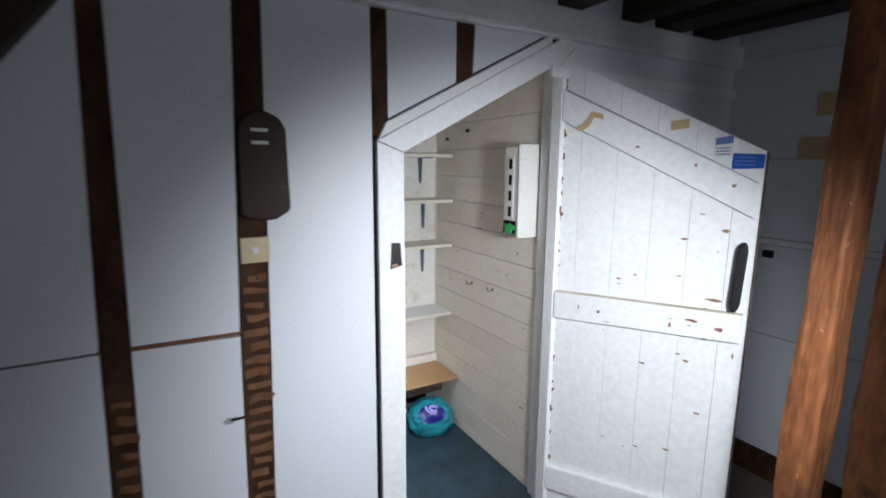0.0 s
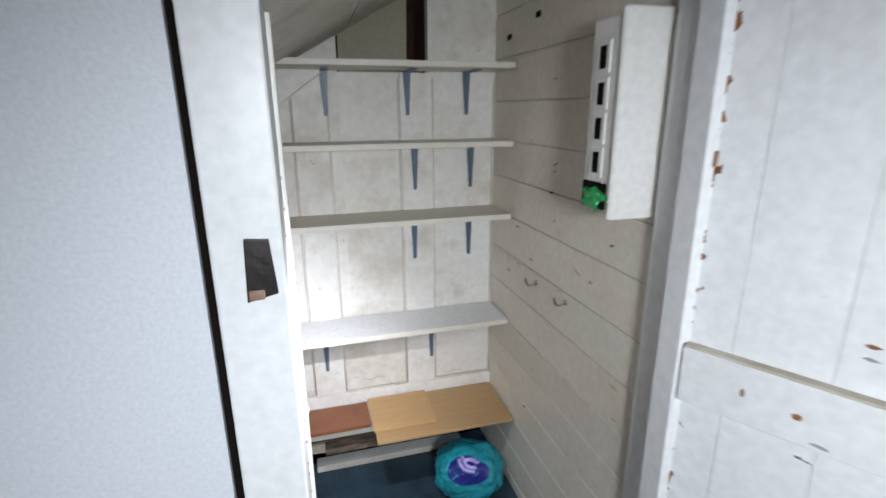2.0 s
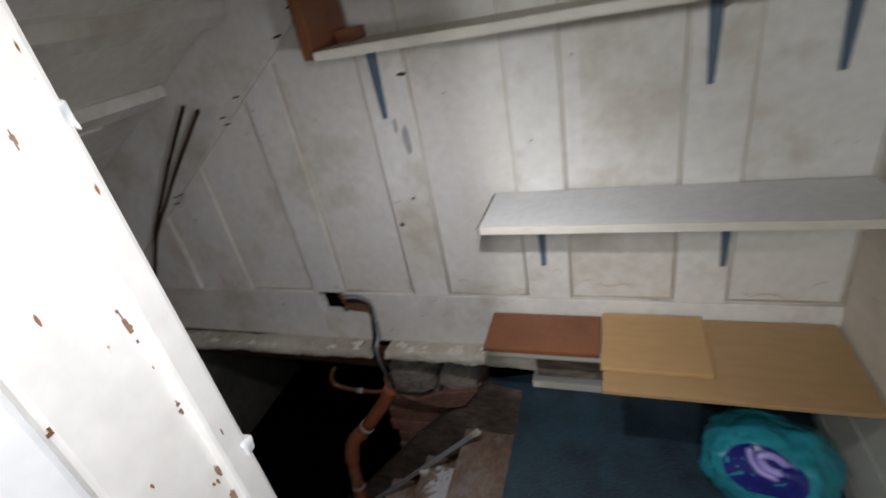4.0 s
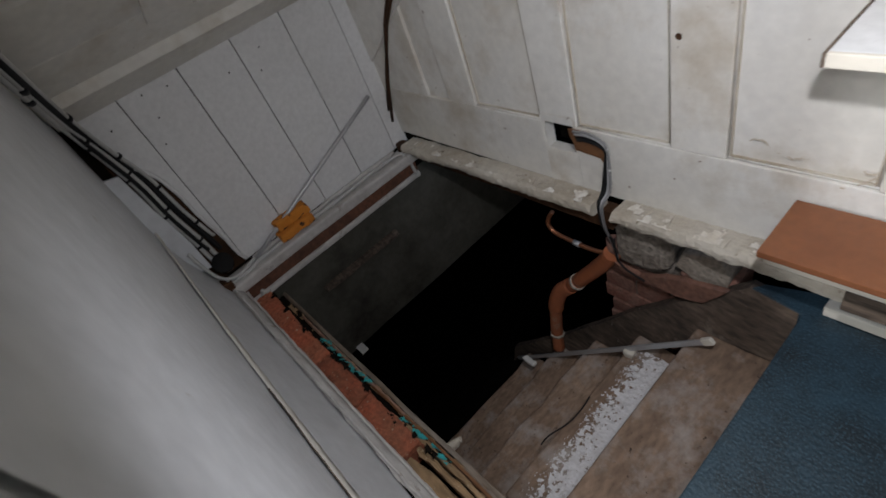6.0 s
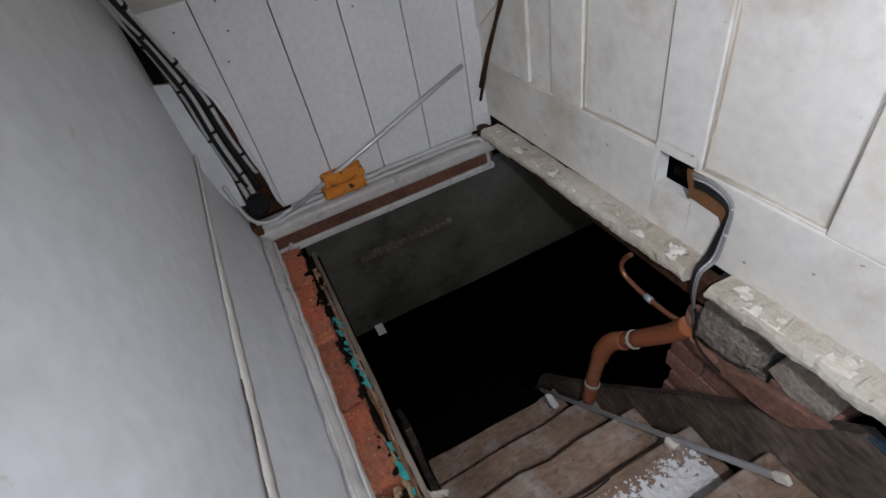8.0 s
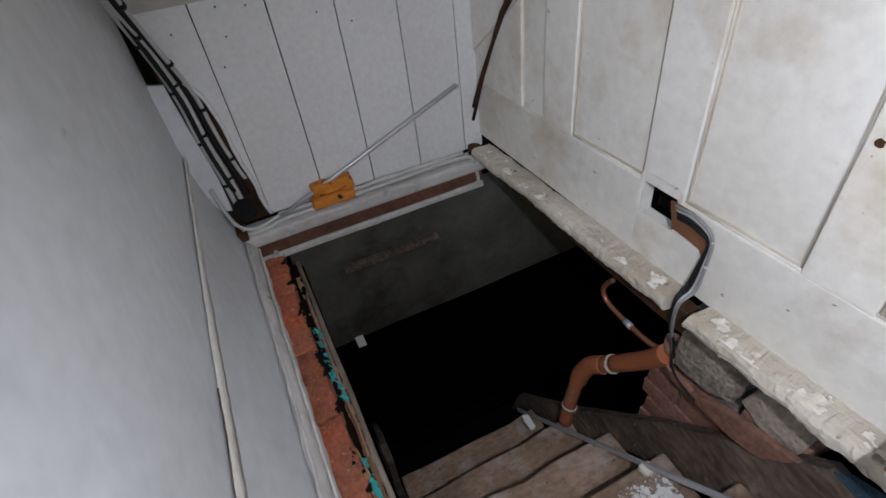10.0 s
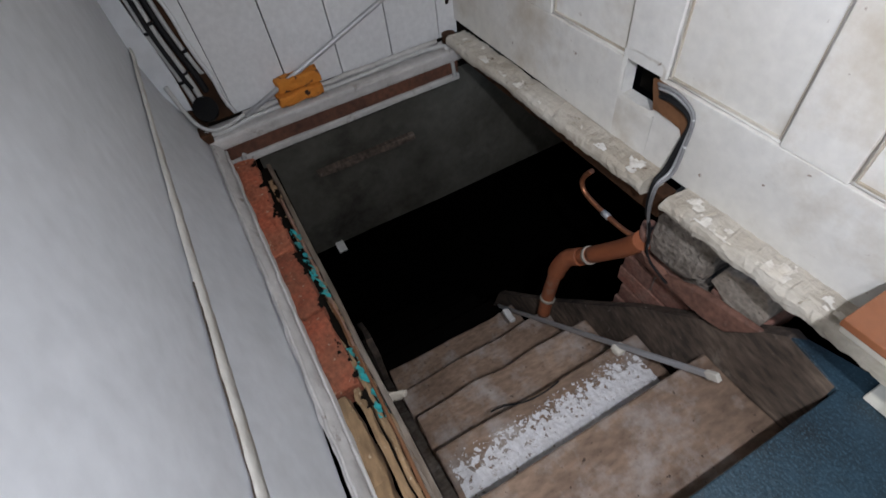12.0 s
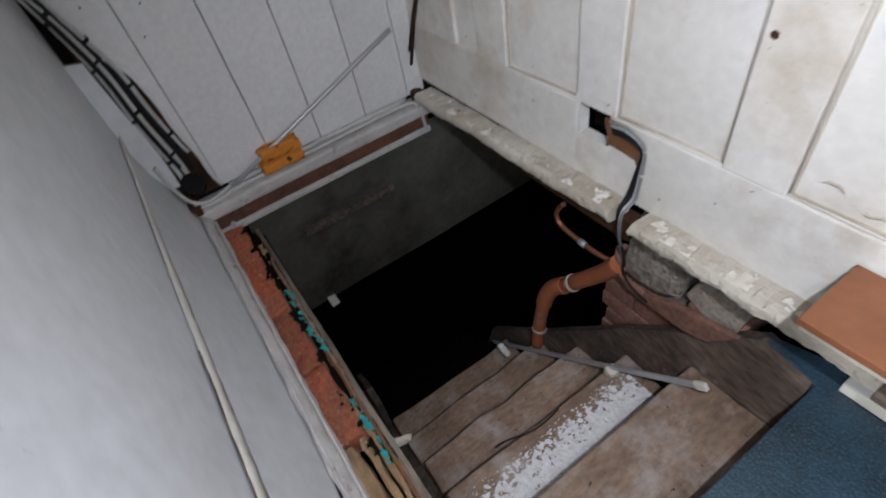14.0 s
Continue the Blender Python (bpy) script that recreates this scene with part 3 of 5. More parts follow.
leaf_piece("print_bar", [(0.520, 1.660), (0.571, 1.669), (0.571, 1.644), (0.520, 1.637)], IN - 0.0018, IN - 0.0011, M_INK, "", 0, lab)
for k in range(3):
    leaf_piece("print_bar", [(0.525, 1.629 - 0.01 * k), (0.565, 1.631 - 0.01 * k), (0.565, 1.627 - 0.01 * k), (0.525, 1.625 - 0.01 * k)], IN - 0.0018, IN - 0.0011, M_INK, "", 0, lab)
stk = leaf_piece("sticker", [(0.574, 1.611), (0.664, 1.607), (0.664, 1.562), (0.574, 1.559)], IN - 0.0014, IN, M_STICKER, "glossy blue sticker", 0)
for k in range(3):
    leaf_piece("print_bar", [(0.580, 1.600 - 0.012 * k), (0.640, 1.598 - 0.012 * k), (0.640, 1.595 - 0.012 * k), (0.580, 1.597 - 0.012 * k)], IN - 0.002, IN - 0.0013, M_INK, "", 0, stk)
leaf_piece("torn_tape", [(0.032, 1.712), (0.062, 1.696), (0.092, 1.715), (0.108, 1.745), (0.145, 1.738), (0.140, 1.758), (0.098, 1.768), (0.084, 1.742), (0.062, 1.722)], IN - 0.021, IN - 0.017, M_TAPE, "torn strip of tan tape", 0.001)
hd = leaf_piece("handle", [(0.612, 1.105), (0.617, 1.086), (0.626, 1.078), (0.637, 1.086), (0.643, 1.105), (0.650, 1.29), (0.646, 1.312), (0.636, 1.322), (0.626, 1.312), (0.619, 1.29)], IN - 0.035, IN + 0.001, M_BLACK, "black pull handle", 0.008)
leaf_piece("free_edge", [(0.6685, 0.012), (0.674, 0.012), (0.674, leaf_top(0.674)), (0.6685, leaf_top(0.6685))], -0.016, 0.016, M_DARKWOOD, "dark bare edge of the door", 0)
random.seed(3)
for u, z, w, hh in ((0.567, 1.106, 0.030, 0.006), (0.577, 1.351, 0.016, 0.006), (0.434, 0.994, 0.005, 0.011), (0.503, 1.025, 0.022, 0.006), (0.59, 1.009, 0.016, 0.008), (0.236, 1.137, 0.010, 0.004), (0.295, 1.16, 0.007, 0.004), (0.274, 1.635, 0.009, 0.004), (0.47, 1.572, 0.007, 0.006), (0.588, 1.505, 0.008, 0.006), (0.503, 1.404, 0.010, 0.003), (0.638, 0.918, 0.004, 0.012), (0.09, 1.0, 0.004, 0.010), (0.17, 0.995, 0.008, 0.006), (0.62, 1.44, 0.013, 0.007), (0.10, 0.2, 0.02, 0.004)):
    pts = [(u + w * math.cos(a) * random.uniform(0.55, 1.15), z + hh * math.sin(a) * random.uniform(0.55, 1.15)) for a in (2 * math.pi * i / 11 for i in range(11))]
    d = 0.020 if 0.93 < z < 1.06 else (0.018 if z > 1.45 else 0)
    leaf_piece("paint_chip", pts, IN - 0.0013 - d, IN + 0.0005 - d, random.choice([M_RUST, M_RUSTPAINT, M_RUST]), "", 0)
random.seed(4)
for k in range(20):
    u, z = random.uniform(0.03, 0.6) ** 0.8, random.choice([random.uniform(0.92, 1.02), random.uniform(1.0, 1.6), random.uniform(0.3, 0.9), random.uniform(1.1, 1.35)])
    if z > leaf_top(u) - 0.35 or u > 0.6:
        continue
    w, hgt = random.uniform(0.004, 0.017), random.uniform(0.002, 0.005)
    onledge = 0.02 if 0.90 < z < 1.03 else 0
    pts = [(u + w * math.cos(a) * random.uniform(0.6, 1.1), z + hgt * math.sin(a) * random.uniform(0.6, 1.1)) for a in (2 * math.pi * i / 9 for i in range(9))]
    leaf_piece("paint_chip", pts, IN - 0.0012 - onledge, IN + 0.0005 - onledge, random.choice([M_RUST, M_RUSTPAINT, M_GREYROD]), "", 0)
for z0, z1 in ((1.372, 1.402), (0.50, 0.53)):
    leaf_piece("hinge", [(-0.045, z0), (-0.012, z0 + 0.004), (-0.010, z1), (-0.040, z1)], IN - 0.006, IN, M_RUST, "rusted painted hinge", 0.002)
random.seed(9)
for k in range(34):
    z = random.uniform(0.1, 1.9)
    leaf_piece("rust_chip", [(-0.026, z), (random.uniform(-0.022, -0.016), z + 0.004), (-0.023, z + random.uniform(0.01, 0.035))], IN - 0.0016, IN, M_RUST, "", 0)

rusty = ragged(lambda u, v: LEAF @ Vector((-0.0225 + 0.020 * v, IN - 0.0012, 0.06 + 1.86 * u)), 620, 10, lambda u, v: -0.14 + 0.75 * v - 0.3 * math.sin(u * 9.0) * (1 - v), 34, 0.0004)
part("bare_edge", rusty, M_RUSTPAINT, door, "rusty brown edge where the paint has flaked off")

# ---- plate and switch on the stud ----
plate_b = thing("cover_plate", "brown bakelite cover plate screwed to a dark stud", "cover plate", (-0.445, -0.014, 1.41))
pts = [(-0.512, 1.425), (-0.495, 1.412), (-0.45, 1.404), (-0.415, 1.407), (-0.38, 1.428), (-0.374, 1.44), (-0.378, 1.665), (-0.395, 1.695), (-0.43, 1.712), (-0.46, 1.712), (-0.495, 1.69), (-0.508, 1.665)]
part("plate", prism(pts, -0.03, -0.012, r=0.005), M_BAKELITE, plate_b)
for z in (1.625, 1.66):
    part("slot", box(-0.473, -0.428, -0.0325, -0.0295, z - 0.005, z + 0.005, 0.001), M_PAPER, plate_b, "white slot in the plate")
for x, z in ((-0.49, 1.5), (-0.395, 1.5), (-0.49, 1.44), (-0.395, 1.44)):
    part("screw", tube([(x, -0.033, z), (x, -0.028, z)], 0.004, 8, steps=1), M_IRON, plate_b)
sw = thing("light_switch", "yellowed plastic light switch on a dark stud", "switch", (-0.478, -0.006, 1.32))
part("switch_plate", box(-0.519, -0.438, -0.017, -0.004, 1.280, 1.356, 0.004), M_SWITCH, sw)
part("rocker", box(-0.488, -0.470, -0.021, -0.016, 1.309, 1.327, 0.002), M_PAPER, sw)
solid("lock_stub", tube([(-0.575, -0.013, 0.807), (-0.555, -0.02, 0.809), (-0.535, -0.022, 0.812)], 0.004, 8), M_IRON, "small dark nail in the white board", "nail")

solid("plaster_patch", ragged(lambda u, v: (-0.605 + 0.05 * u, -0.0126, 0.785 + 0.06 * v), 24, 24, lambda u, v: -0.5 + 2.2 * ((u - 0.5) ** 2 + (v - 0.5) ** 2) ** 0.5, 30, 0.0), M_GREYROD, "grey smudge of filler on the white board", "patch")

# ---- cupboard: floor, walls, soffit ----
solid("floor_cupboard", prism([(-0.048, 0.0), (0.76, 0.0), (0.76, 1.18), (-0.02, 1.155), (-0.144, 1.120), (-0.164, 1.096), (-0.050, 1.072)], -0.035, 0.0, "z", r=0.003), M_BLUE, "worn dark blue painted floor of the cupboard", "floor", kind="structure")
part_wall = thing("wall_partition", "grey-white painted inside of the partition above the cellar hatch", "wall", kind="structure")
bm = bmesh.new()
rows = [(0.138, 1.62), (0.138, 0.36), (0.150, 0.27), (0.178, 0.17), (0.208, 0.075)]
xs = [-1.47 + 1.418 * k / 24 for k in range(25)]
grid = [[bm.verts.new((x, y + 0.005 * noise.noise(Vector((x * 3, z * 3, 1))), min(z, SOFFIT(x)))) for x in xs] for y, z in rows]
for a, b2 in zip(grid, grid[1:]):
    for i in range(len(xs) - 1):
        f = bm.faces.new((a[i], a[i + 1], b2[i + 1], b2[i]))
        f.smooth = True
part("board", bm, M_PARTITION, part_wall)
part("end_board", prism([(0.0915, 1.56), (0.132, 1.56), (0.132, 0.36), (0.143, 0.27), (0.171, 0.17), (0.200, 0.08), (0.0915, 0.08)], -0.100, -0.0525, "x"), M_PARTITION, part_wall)


def partition_y(z):
    """The face of the partition at a height."""
    for (ya, za), (yb, zb) in zip(rows, rows[1:]):
        if zb <= z <= za:
            return ya + (yb - ya) * (za - z) / (za - zb)
    return rows[-1][0]


def wall_strip(name, x0, x1, upper, lower, proud, mat, label):
    """A strip laid over the partition, following its swelling face."""
    b = bmesh.new()
    lines = []
    for f, d in ((0, 0.0), (0.04, proud), (0.5, proud * 1.25), (0.96, proud), (1, 0.0)):
        row = []
        for k in range(121):
            x = x0 + (x1 - x0) * k / 120
            t = (x + 1.46) / 1.41
            zu, zl = upper[0] + (upper[1] - upper[0]) * t, lower[0] + (lower[1] - lower[0]) * t
            z = zu + (zl - zu) * f + 0.003 * noise.noise(Vector((x * 17, f * 3, 7)))
            row.append(b.verts.new((x, partition_y(z) + 0.004 + d + 0.0012 * noise.noise(Vector((x * 40, z * 40, 2))), z)))
        lines.append(row)
    for p, q in zip(lines, lines[1:]):
        for k in range(120):
            b.faces.new((p[k], p[k + 1], q[k + 1], q[k])).smooth = True
    return part(name, b, mat, part_wall, label)


wall_strip("cover_strip", -1.46, -0.05, (0.408, 0.305), (0.387, 0.269), 0.003, M_FILLER, "pale filler strip over a joint")
wall_strip("joint", -0.64, -0.05, (0.411, 0.3085), (0.4085, 0.3055), 0.0015, M_DARKWOOD, "dark open joint")
foot = bmesh.new()
ux = [-1.38 + 1.34 * k / 90 for k in range(91)]
rim = []
for y, z in ((0.196, 0.122), (0.207, 0.118), (0.216, 0.100), (0.226, 0.086), (0.230, 0.070)):
    rim.append([foot.verts.new(Vector((x, y + 0.022 * (x + 1.38) / 1.34, z - 0.055 * (x + 1.38) / 1.34)) + noise.noise_vector(Vector((x * 25, y * 40, z * 40))) * 0.005) for x in ux])
for a, b2 in zip(rim, rim[1:]):
    for i in range(90):
        foot.faces.new((a[i], a[i + 1], b2[i + 1], b2[i])).smooth = True
part("foot_board", foot, M_SILL, part_wall, "chipped grey-white board along the partition's foot")
part("bead", rough_up(tube([(-1.36, 0.228, 0.094), (-0.9, 0.233, 0.078), (-0.45, 0.241, 0.056), (-0.06, 0.250, 0.036)], 0.004, 7, steps=24), 0.0028, 30), M_SILL, part_wall, "thick white painted bead")
part("bead", rough_up(tube([(-1.36, 0.203, 0.126), (-0.9, 0.211, 0.108), (-0.45, 0.219, 0.086), (-0.06, 0.227, 0.066)], 0.0042, 7, steps=24), 0.003, 24), M_SILL, part_wall)

side = thing("wall_side", "dirty white horizontally boarded side wall of the cupboard", "wall", kind="structure")
part("core", box(0.742, 0.80, 0.09, 1.22, 0.0, 2.2), M_CREAM, side)
back2 = thing("wall_panelled", "dirty cream panelled back wall of the cupboard", "wall", kind="structure")
Y = 1.075
HX0, HX1, HZ0, HZ1 = -0.704, -0.598, 0.288, 0.402    # broken hole in the panelling
part("sheet", prism([(-1.47, 0.19), (HX0, 0.19), (HX0, SOFFIT(HX0)), (-1.47, SOFFIT(-1.47))], Y, Y + 0.03), M_CREAM, back2)
part("sheet", prism([(HX1, 0.19), (0.163, 0.19), (0.163, SOFFIT(0.163)), (HX1, SOFFIT(HX1))], Y, Y + 0.03), M_CREAM, back2)
part("sheet", prism([(HX0, HZ1), (HX1, HZ1), (HX1, SOFFIT(HX1)), (HX0, SOFFIT(HX0))], Y, Y + 0.03), M_CREAM, back2)
part("sheet", prism([(HX0, 0.19), (HX1, 0.19), (HX1, HZ0), (HX0, HZ0)], Y, Y + 0.03), M_CREAM, back2)
part("sheet", prism([(0.163, 0.19), (0.76, 0.19), (0.76, 2.12), (0.478, 2.0), (0.478, 1.60), (0.163, 1.60)], Y, Y + 0.03), M_CREAM, back2)
for a, b2 in ((-1.47, -1.19), (-1.08, -0.958), (-0.706, -0.592), (-0.348, -0.235), (0.006, 0.119), (0.375, 0.49)):
    top = [min(STRING(x), 1.98) for x in (a, b2)]
    if a > 0.3:
        top = [1.60, 1.60]
    if a > 0 and a < 0.3:
        top = [STRING(a), STRING(b2)]
    part("stile", prism([(a, 0.377), (b2, 0.377), (b2, top[1]), (a, top[0])], Y - 0.011, Y, r=0.0025), M_CREAM, back2)
part("stile", prism([(0.478, 1.61), (0.495, 1.61), (0.495, 1.99), (0.478, 1.98)], Y - 0.011, Y, r=0.002), M_CREAM, back2)
for x0, x1, z0, z1 in ((-1.47, HX0, 0.185, 0.376), (HX1, 0.74, 0.185, 0.376), (HX0, HX1, 0.185, HZ0)):
    part("bottom_rail", prism([(x0, z0), (x1, z0), (x1, z1), (x0, z1)], Y - 0.0115, Y, r=0.0 if x0 == HX0 else 0.0025), M_CREAM, back2)
part("string_board", prism([(-1.46, STRING(-1.46)), (0.163, STRING(0.163)), (0.163, SOFFIT(0.163)), (-1.46, SOFFIT(-1.46))], Y - 0.019, Y, r=0.003), M_CREAM, back2)
mouldings = ((-0.958, -0.706), (-0.592, -0.348), (-0.235, 0.006), (0.119, 0.375), (0.49, 0.735))
for a, b2 in mouldings:
    for x in (a + 0.003, b2 - 0.003):
        top = min(STRING(x) - 0.01, 1.58)
        part("moulding", tube([(x, Y - 0.002, 0.38), (x, Y - 0.002, top)], 0.0035, 6, steps=1), M_CREAM, back2)
        w = 0.0045 if x < a + 0.01 else -0.0045
        part("joint_dirt", rough_up(box(min(x, x + w), max(x, x + w), Y - 0.0045, Y, 0.38, top), 0.0008, 8, 4), M_JOINT, back2, "brown dirt in the panel's joint")
    part("moulding", tube([(a, Y - 0.002, 0.380), (b2, Y - 0.002, 0.380)], 0.004, 6, steps=1), M_CREAM, back2)
    part("joint_dirt", rough_up(box(a + 0.008, b2 - 0.008, Y - 0.005, Y, 0.381, 0.3855), 0.0008, 8, 4), M_JOINT, back2, "brown dirt in the panel's joint")
random.seed(31)
for x0, x1, z in ((0.13, 0.36, 0.415), (-0.20, 0.0, 0.405), (0.50, 0.70, 0.42), (-0.02, 0.12, 0.44)):
    ph = random.uniform(0, 6)
    b = ragged(lambda u, v: (x0 + (x1 - x0) * u, Y - 0.0125, z + 0.022 * math.sin(u * 5 + ph) + 0.012 * math.sin(u * 13 + ph) + 0.004 * noise.noise(Vector((u * 40, ph, 0))) + 0.003 * v), 90, 2, lambda u, v: -0.05, 30, 0.0)
    part("water_stain", b, M_TIDE, back2, "brown tide mark of damp")
for x, z, w, hh in ((-0.262, 0.86, 0.012, 0.045), (-0.285, 0.90, 0.006, 0.02), (-0.24, 1.02, 0.014, 0.004), (-0.331, 0.621, 0.007, 0.007), (-0.28, 0.70, 0.005, 0.004)):
    part("scuff", prism([(x + w * math.cos(a) * random.uniform(0.7, 1.1), z + hh * math.sin(a) * random.uniform(0.7, 1.1)) for a in (2 * math.pi * q / 10 for q in range(10))], Y - 0.0125, Y - 0.010), M_GREYROD if hh > 0.015 else M_STUD, back2, "grey scuff on the paint")
for k in range(14):
    x = random.uniform(-1.3, -0.2)
    z = STRING(x) + random.uniform(-0.01, 0.03)
    part("nail_mark", prism([(x - 0.012, z - 0.002), (x + 0.01, z), (x + 0.012, z + 0.004), (x - 0.008, z + 0.003)], Y - 0.0205, Y - 0.018), M_STUD, back2)
# recess over the top shelf
rec = thing("stair_recess", "dim recess behind the top shelf", "recess", kind="structure")
part("rear_board", prism([(0.14, 1.55), (0.50, 1.55), (0.50, 2.1), (0.14, 2.1)], 1.30, 1.32), M_STUD, rec)
part("side_board", box(0.48, 0.50, 1.106, 1.30, 1.5, 2.1), M_STUD, rec)
part("old_board", prism([(0.172, 1.58), (0.408, 1.58), (0.418, 1.98), (0.172, 1.86)], 1.10, 1.115, r=0.003), M_GREENGREY, rec, "grey-green stained old board")
# Near-black block added for the dark gap at the recess's right end.
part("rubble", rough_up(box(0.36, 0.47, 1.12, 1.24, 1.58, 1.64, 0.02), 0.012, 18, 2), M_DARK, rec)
part("bottom_board", box(0.14, 0.50, 1.106, 1.30, 1.55, 1.575), M_STUD, rec)

sof = thing("stair_soffit", "dirty cream boarded underside of the stairs", "soffit", kind="structure")
slope = math.degrees(math.atan(0.57))


def soffit_piece(name, x0, x1, y0, y1, drop, thick, mat=M_CREAM, label=""):
    bm = prism([(x0, SOFFIT(x0) - drop), (x1, SOFFIT(x1) - drop), (x1, SOFFIT(x1) - drop + thick), (x0, SOFFIT(x0) - drop + thick)], y0, y1, r=0.002)
    return part(name, bm, mat, sof, label)


cut = [-1.52, -1.22, -0.93, -0.64, -0.35, -0.06, 0.20, 0.47, 0.80]
for a, b2 in zip(cut, cut[1:]):
    soffit_piece("soffit_board", a + 0.001, b2 - 0.001, 0.036, 1.10, 0.0, 0.03)
soffit_piece("batten", -0.70, -0.655, 0.14, 1.05, 0.030, 0.030)
soffit_piece("batten", -0.99, -0.945, 0.14, 1.05, 0.030, 0.030)
soffit_piece("batten", -1.46, -1.36, 0.142, 1.05, 0.030, 0.030)
soffit_piece("patch_board", -1.25, -1.05, 0.45, 0.90, 0.010, 0.010)

end = thing("wall_end", "white vertical boarded end wall beyond the cellar hatch", "wall", kind="structure")
# Near-black backing paints the dark seen between the boards.
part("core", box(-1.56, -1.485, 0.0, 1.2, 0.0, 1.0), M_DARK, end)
cuts_y = [0.298, 0.478, 0.652, 0.827, 1.002, 1.072]
wavy = [(0.298, 0.14), (0.285, 0.17), (0.283, 0.24), (0.272, 0.32), (0.262, 0.42), (0.262, 0.50), (0.235, 0.57), (0.19, 0.62), (0.172, 0.66), (0.172, 0.82), (0.2965, 0.82)]
part("board", prism(wavy, -1.482, -1.462, "x", r=0.001), M_ENDBOARD, end)
for a, b2 in zip(cuts_y, cuts_y[1:]):
    part("board", prism([(a + 0.0015, 0.14), (b2 - 0.0015, 0.14), (b2 - 0.0015, 0.82), (a + 0.0015, 0.82)], -1.482, -1.462, "x", r=0.002), M_ENDBOARD, end)
part("edge_strip", rough_up(tube([(-1.458, 0.30, 0.145), (-1.456, 0.288, 0.20), (-1.456, 0.286, 0.27), (-1.456, 0.272, 0.36), (-1.456, 0.264, 0.47), (-1.456, 0.24, 0.56), (-1.456, 0.19, 0.615)], 0.006, 7), 0.002, 30), M_ENDBOARD, end)

for y, z in ((0.36, 0.74), (0.43, 0.73), (0.36, 0.67), (0.55, 0.76), (0.60, 0.68), (0.72, 0.70), (0.69, 0.64), (0.33, 0.60), (0.24, 0.70)):
    part("nail_hole", tube([(-1.463, y, z), (-1.4612, y, z)], 0.0026, 8, steps=1), M_DARK, end)
sill = thing("hatch_sill", "white moulded sill over the end of the cellar hatch", "sill", kind="structure")
part("sill_top", rough_up(box(-1.470, -1.385, 0.19, 1.05, 0.085, 0.128, 0.010), 0.004, 14, 4), M_SILL, sill)
part("red_strip", rough_up(box(-1.440, -1.398, 0.20, 1.03, 0.035, 0.085, 0.004), 0.003, 14, 3), M_REDWOOD, sill, "reddish bare timber strip")
part("lower_strip", rough_up(box(-1.440, -1.390, 0.20, 1.03, 0.012, 0.035, 0.006), 0.003, 14, 3), M_SILL, sill)
part("ledge_roll", rough_up(tube([(-1.444, 0.32, 0.140), (-1.44, 0.6, 0.142), (-1.44, 0.98, 0.145)], 0.009, 8), 0.004, 20), M_SILL, sill)

ledge = thing("wall_ledge", "crumbling plaster ledge under the panelled wall", "ledge", kind="structure")


def ledge_piece(x0, x1):
    b = bmesh.new()
    n = int((x1 - x0) / 0.006)
    outline = [(1.07, 0.198), (1.045, 0.199), (1.02, 0.200), (1.006, 0.199), (0.998, 0.192), (0.995, 0.182), (0.997, 0.170), (1.006, 0.162), (1.03, 0.158), (1.07, 0.156)]
    rings = []
    for i in range(n + 1):
        x = x0 + (x1 - x0) * i / n
        rings.append([b.verts.new(Vector((x, y, z + 0.022 * (x + 0.15))) + noise.noise_vector(Vector((x * 14, y * 14, z * 14))) * 0.006 + noise.noise_vector(Vector((x * 60, y * 60, z * 60))) * 0.004
                                  + noise.noise_vector(Vector((x * 170, y * 170, z * 170))) * 0.0015) for y, z in outline])
    for p, q in zip(rings, rings[1:]):
        for k in range(len(outline) - 1):
            b.faces.new((p[k], p[k + 1], q[k + 1], q[k]))
    b.faces.new(rings[0])
    b.faces.new(rings[-1])
    piece = part("plaster", b, M_PLASTER, ledge)
    flake = ragged(lambda u, v: (x0 + (x1 - x0) * u, 1.056 - 0.055 * v, 0.2045 + 0.022 * (x0 + (x1 - x0) * u + 0.15)), int((x1 - x0) / 0.005), 12, lambda u, v: 0.34 + 0.25 * (1 - v) - (0.42 if x0 > -0.5 and u < 0.4 else 0.0) * v, 20, 0.004)
    part("peeling_paint", flake, M_OLDPAINT, piece, "peeling white paint on the ledge")
    for x in [x0 + 0.07 + 0.19 * k + 0.05 * math.sin(k * 2.3) for k in range(int((x1 - x0) / 0.26))]:
        gap = rough_up(prism([(x, 0.996), (x + 0.0015, 0.996), (x + 0.012, 1.05), (x + 0.0105, 1.05)], 0.197 + 0.022 * (x + 0.15), 0.2015 + 0.022 * (x + 0.15), "z"), 0.002, 60, 2)
        part("crack", gap, M_JOINT, piece, "dark crack across the plaster")
    return piece


ledge_piece(-1.40, -0.53)
ledge_piece(-0.468, 0.18)
part("under_board", plank(-1.40, -0.50, 1.04, 1.08, 0.085, 0.15, 0.004, 12, 3), M_STUD, ledge, "dark board under the ledge")
# Near-black sheet added behind the void under the ledge, for its darkness.
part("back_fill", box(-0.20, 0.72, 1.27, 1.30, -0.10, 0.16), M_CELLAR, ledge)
solid("floor_strip", plank(-0.02, 0.62, 1.09, 1.15, 0.001, 0.03, 0.002, 12, 2), M_SHELF, "cream strip of wood lying at the floor's edge", "strip")
solid("wood_scrap", plank(-0.03, 0.16, 1.015, 1.055, 0.206, 0.228, 0.002, 12, 2), M_STUD, "brown scrap of wood on the ledge", "scrap")
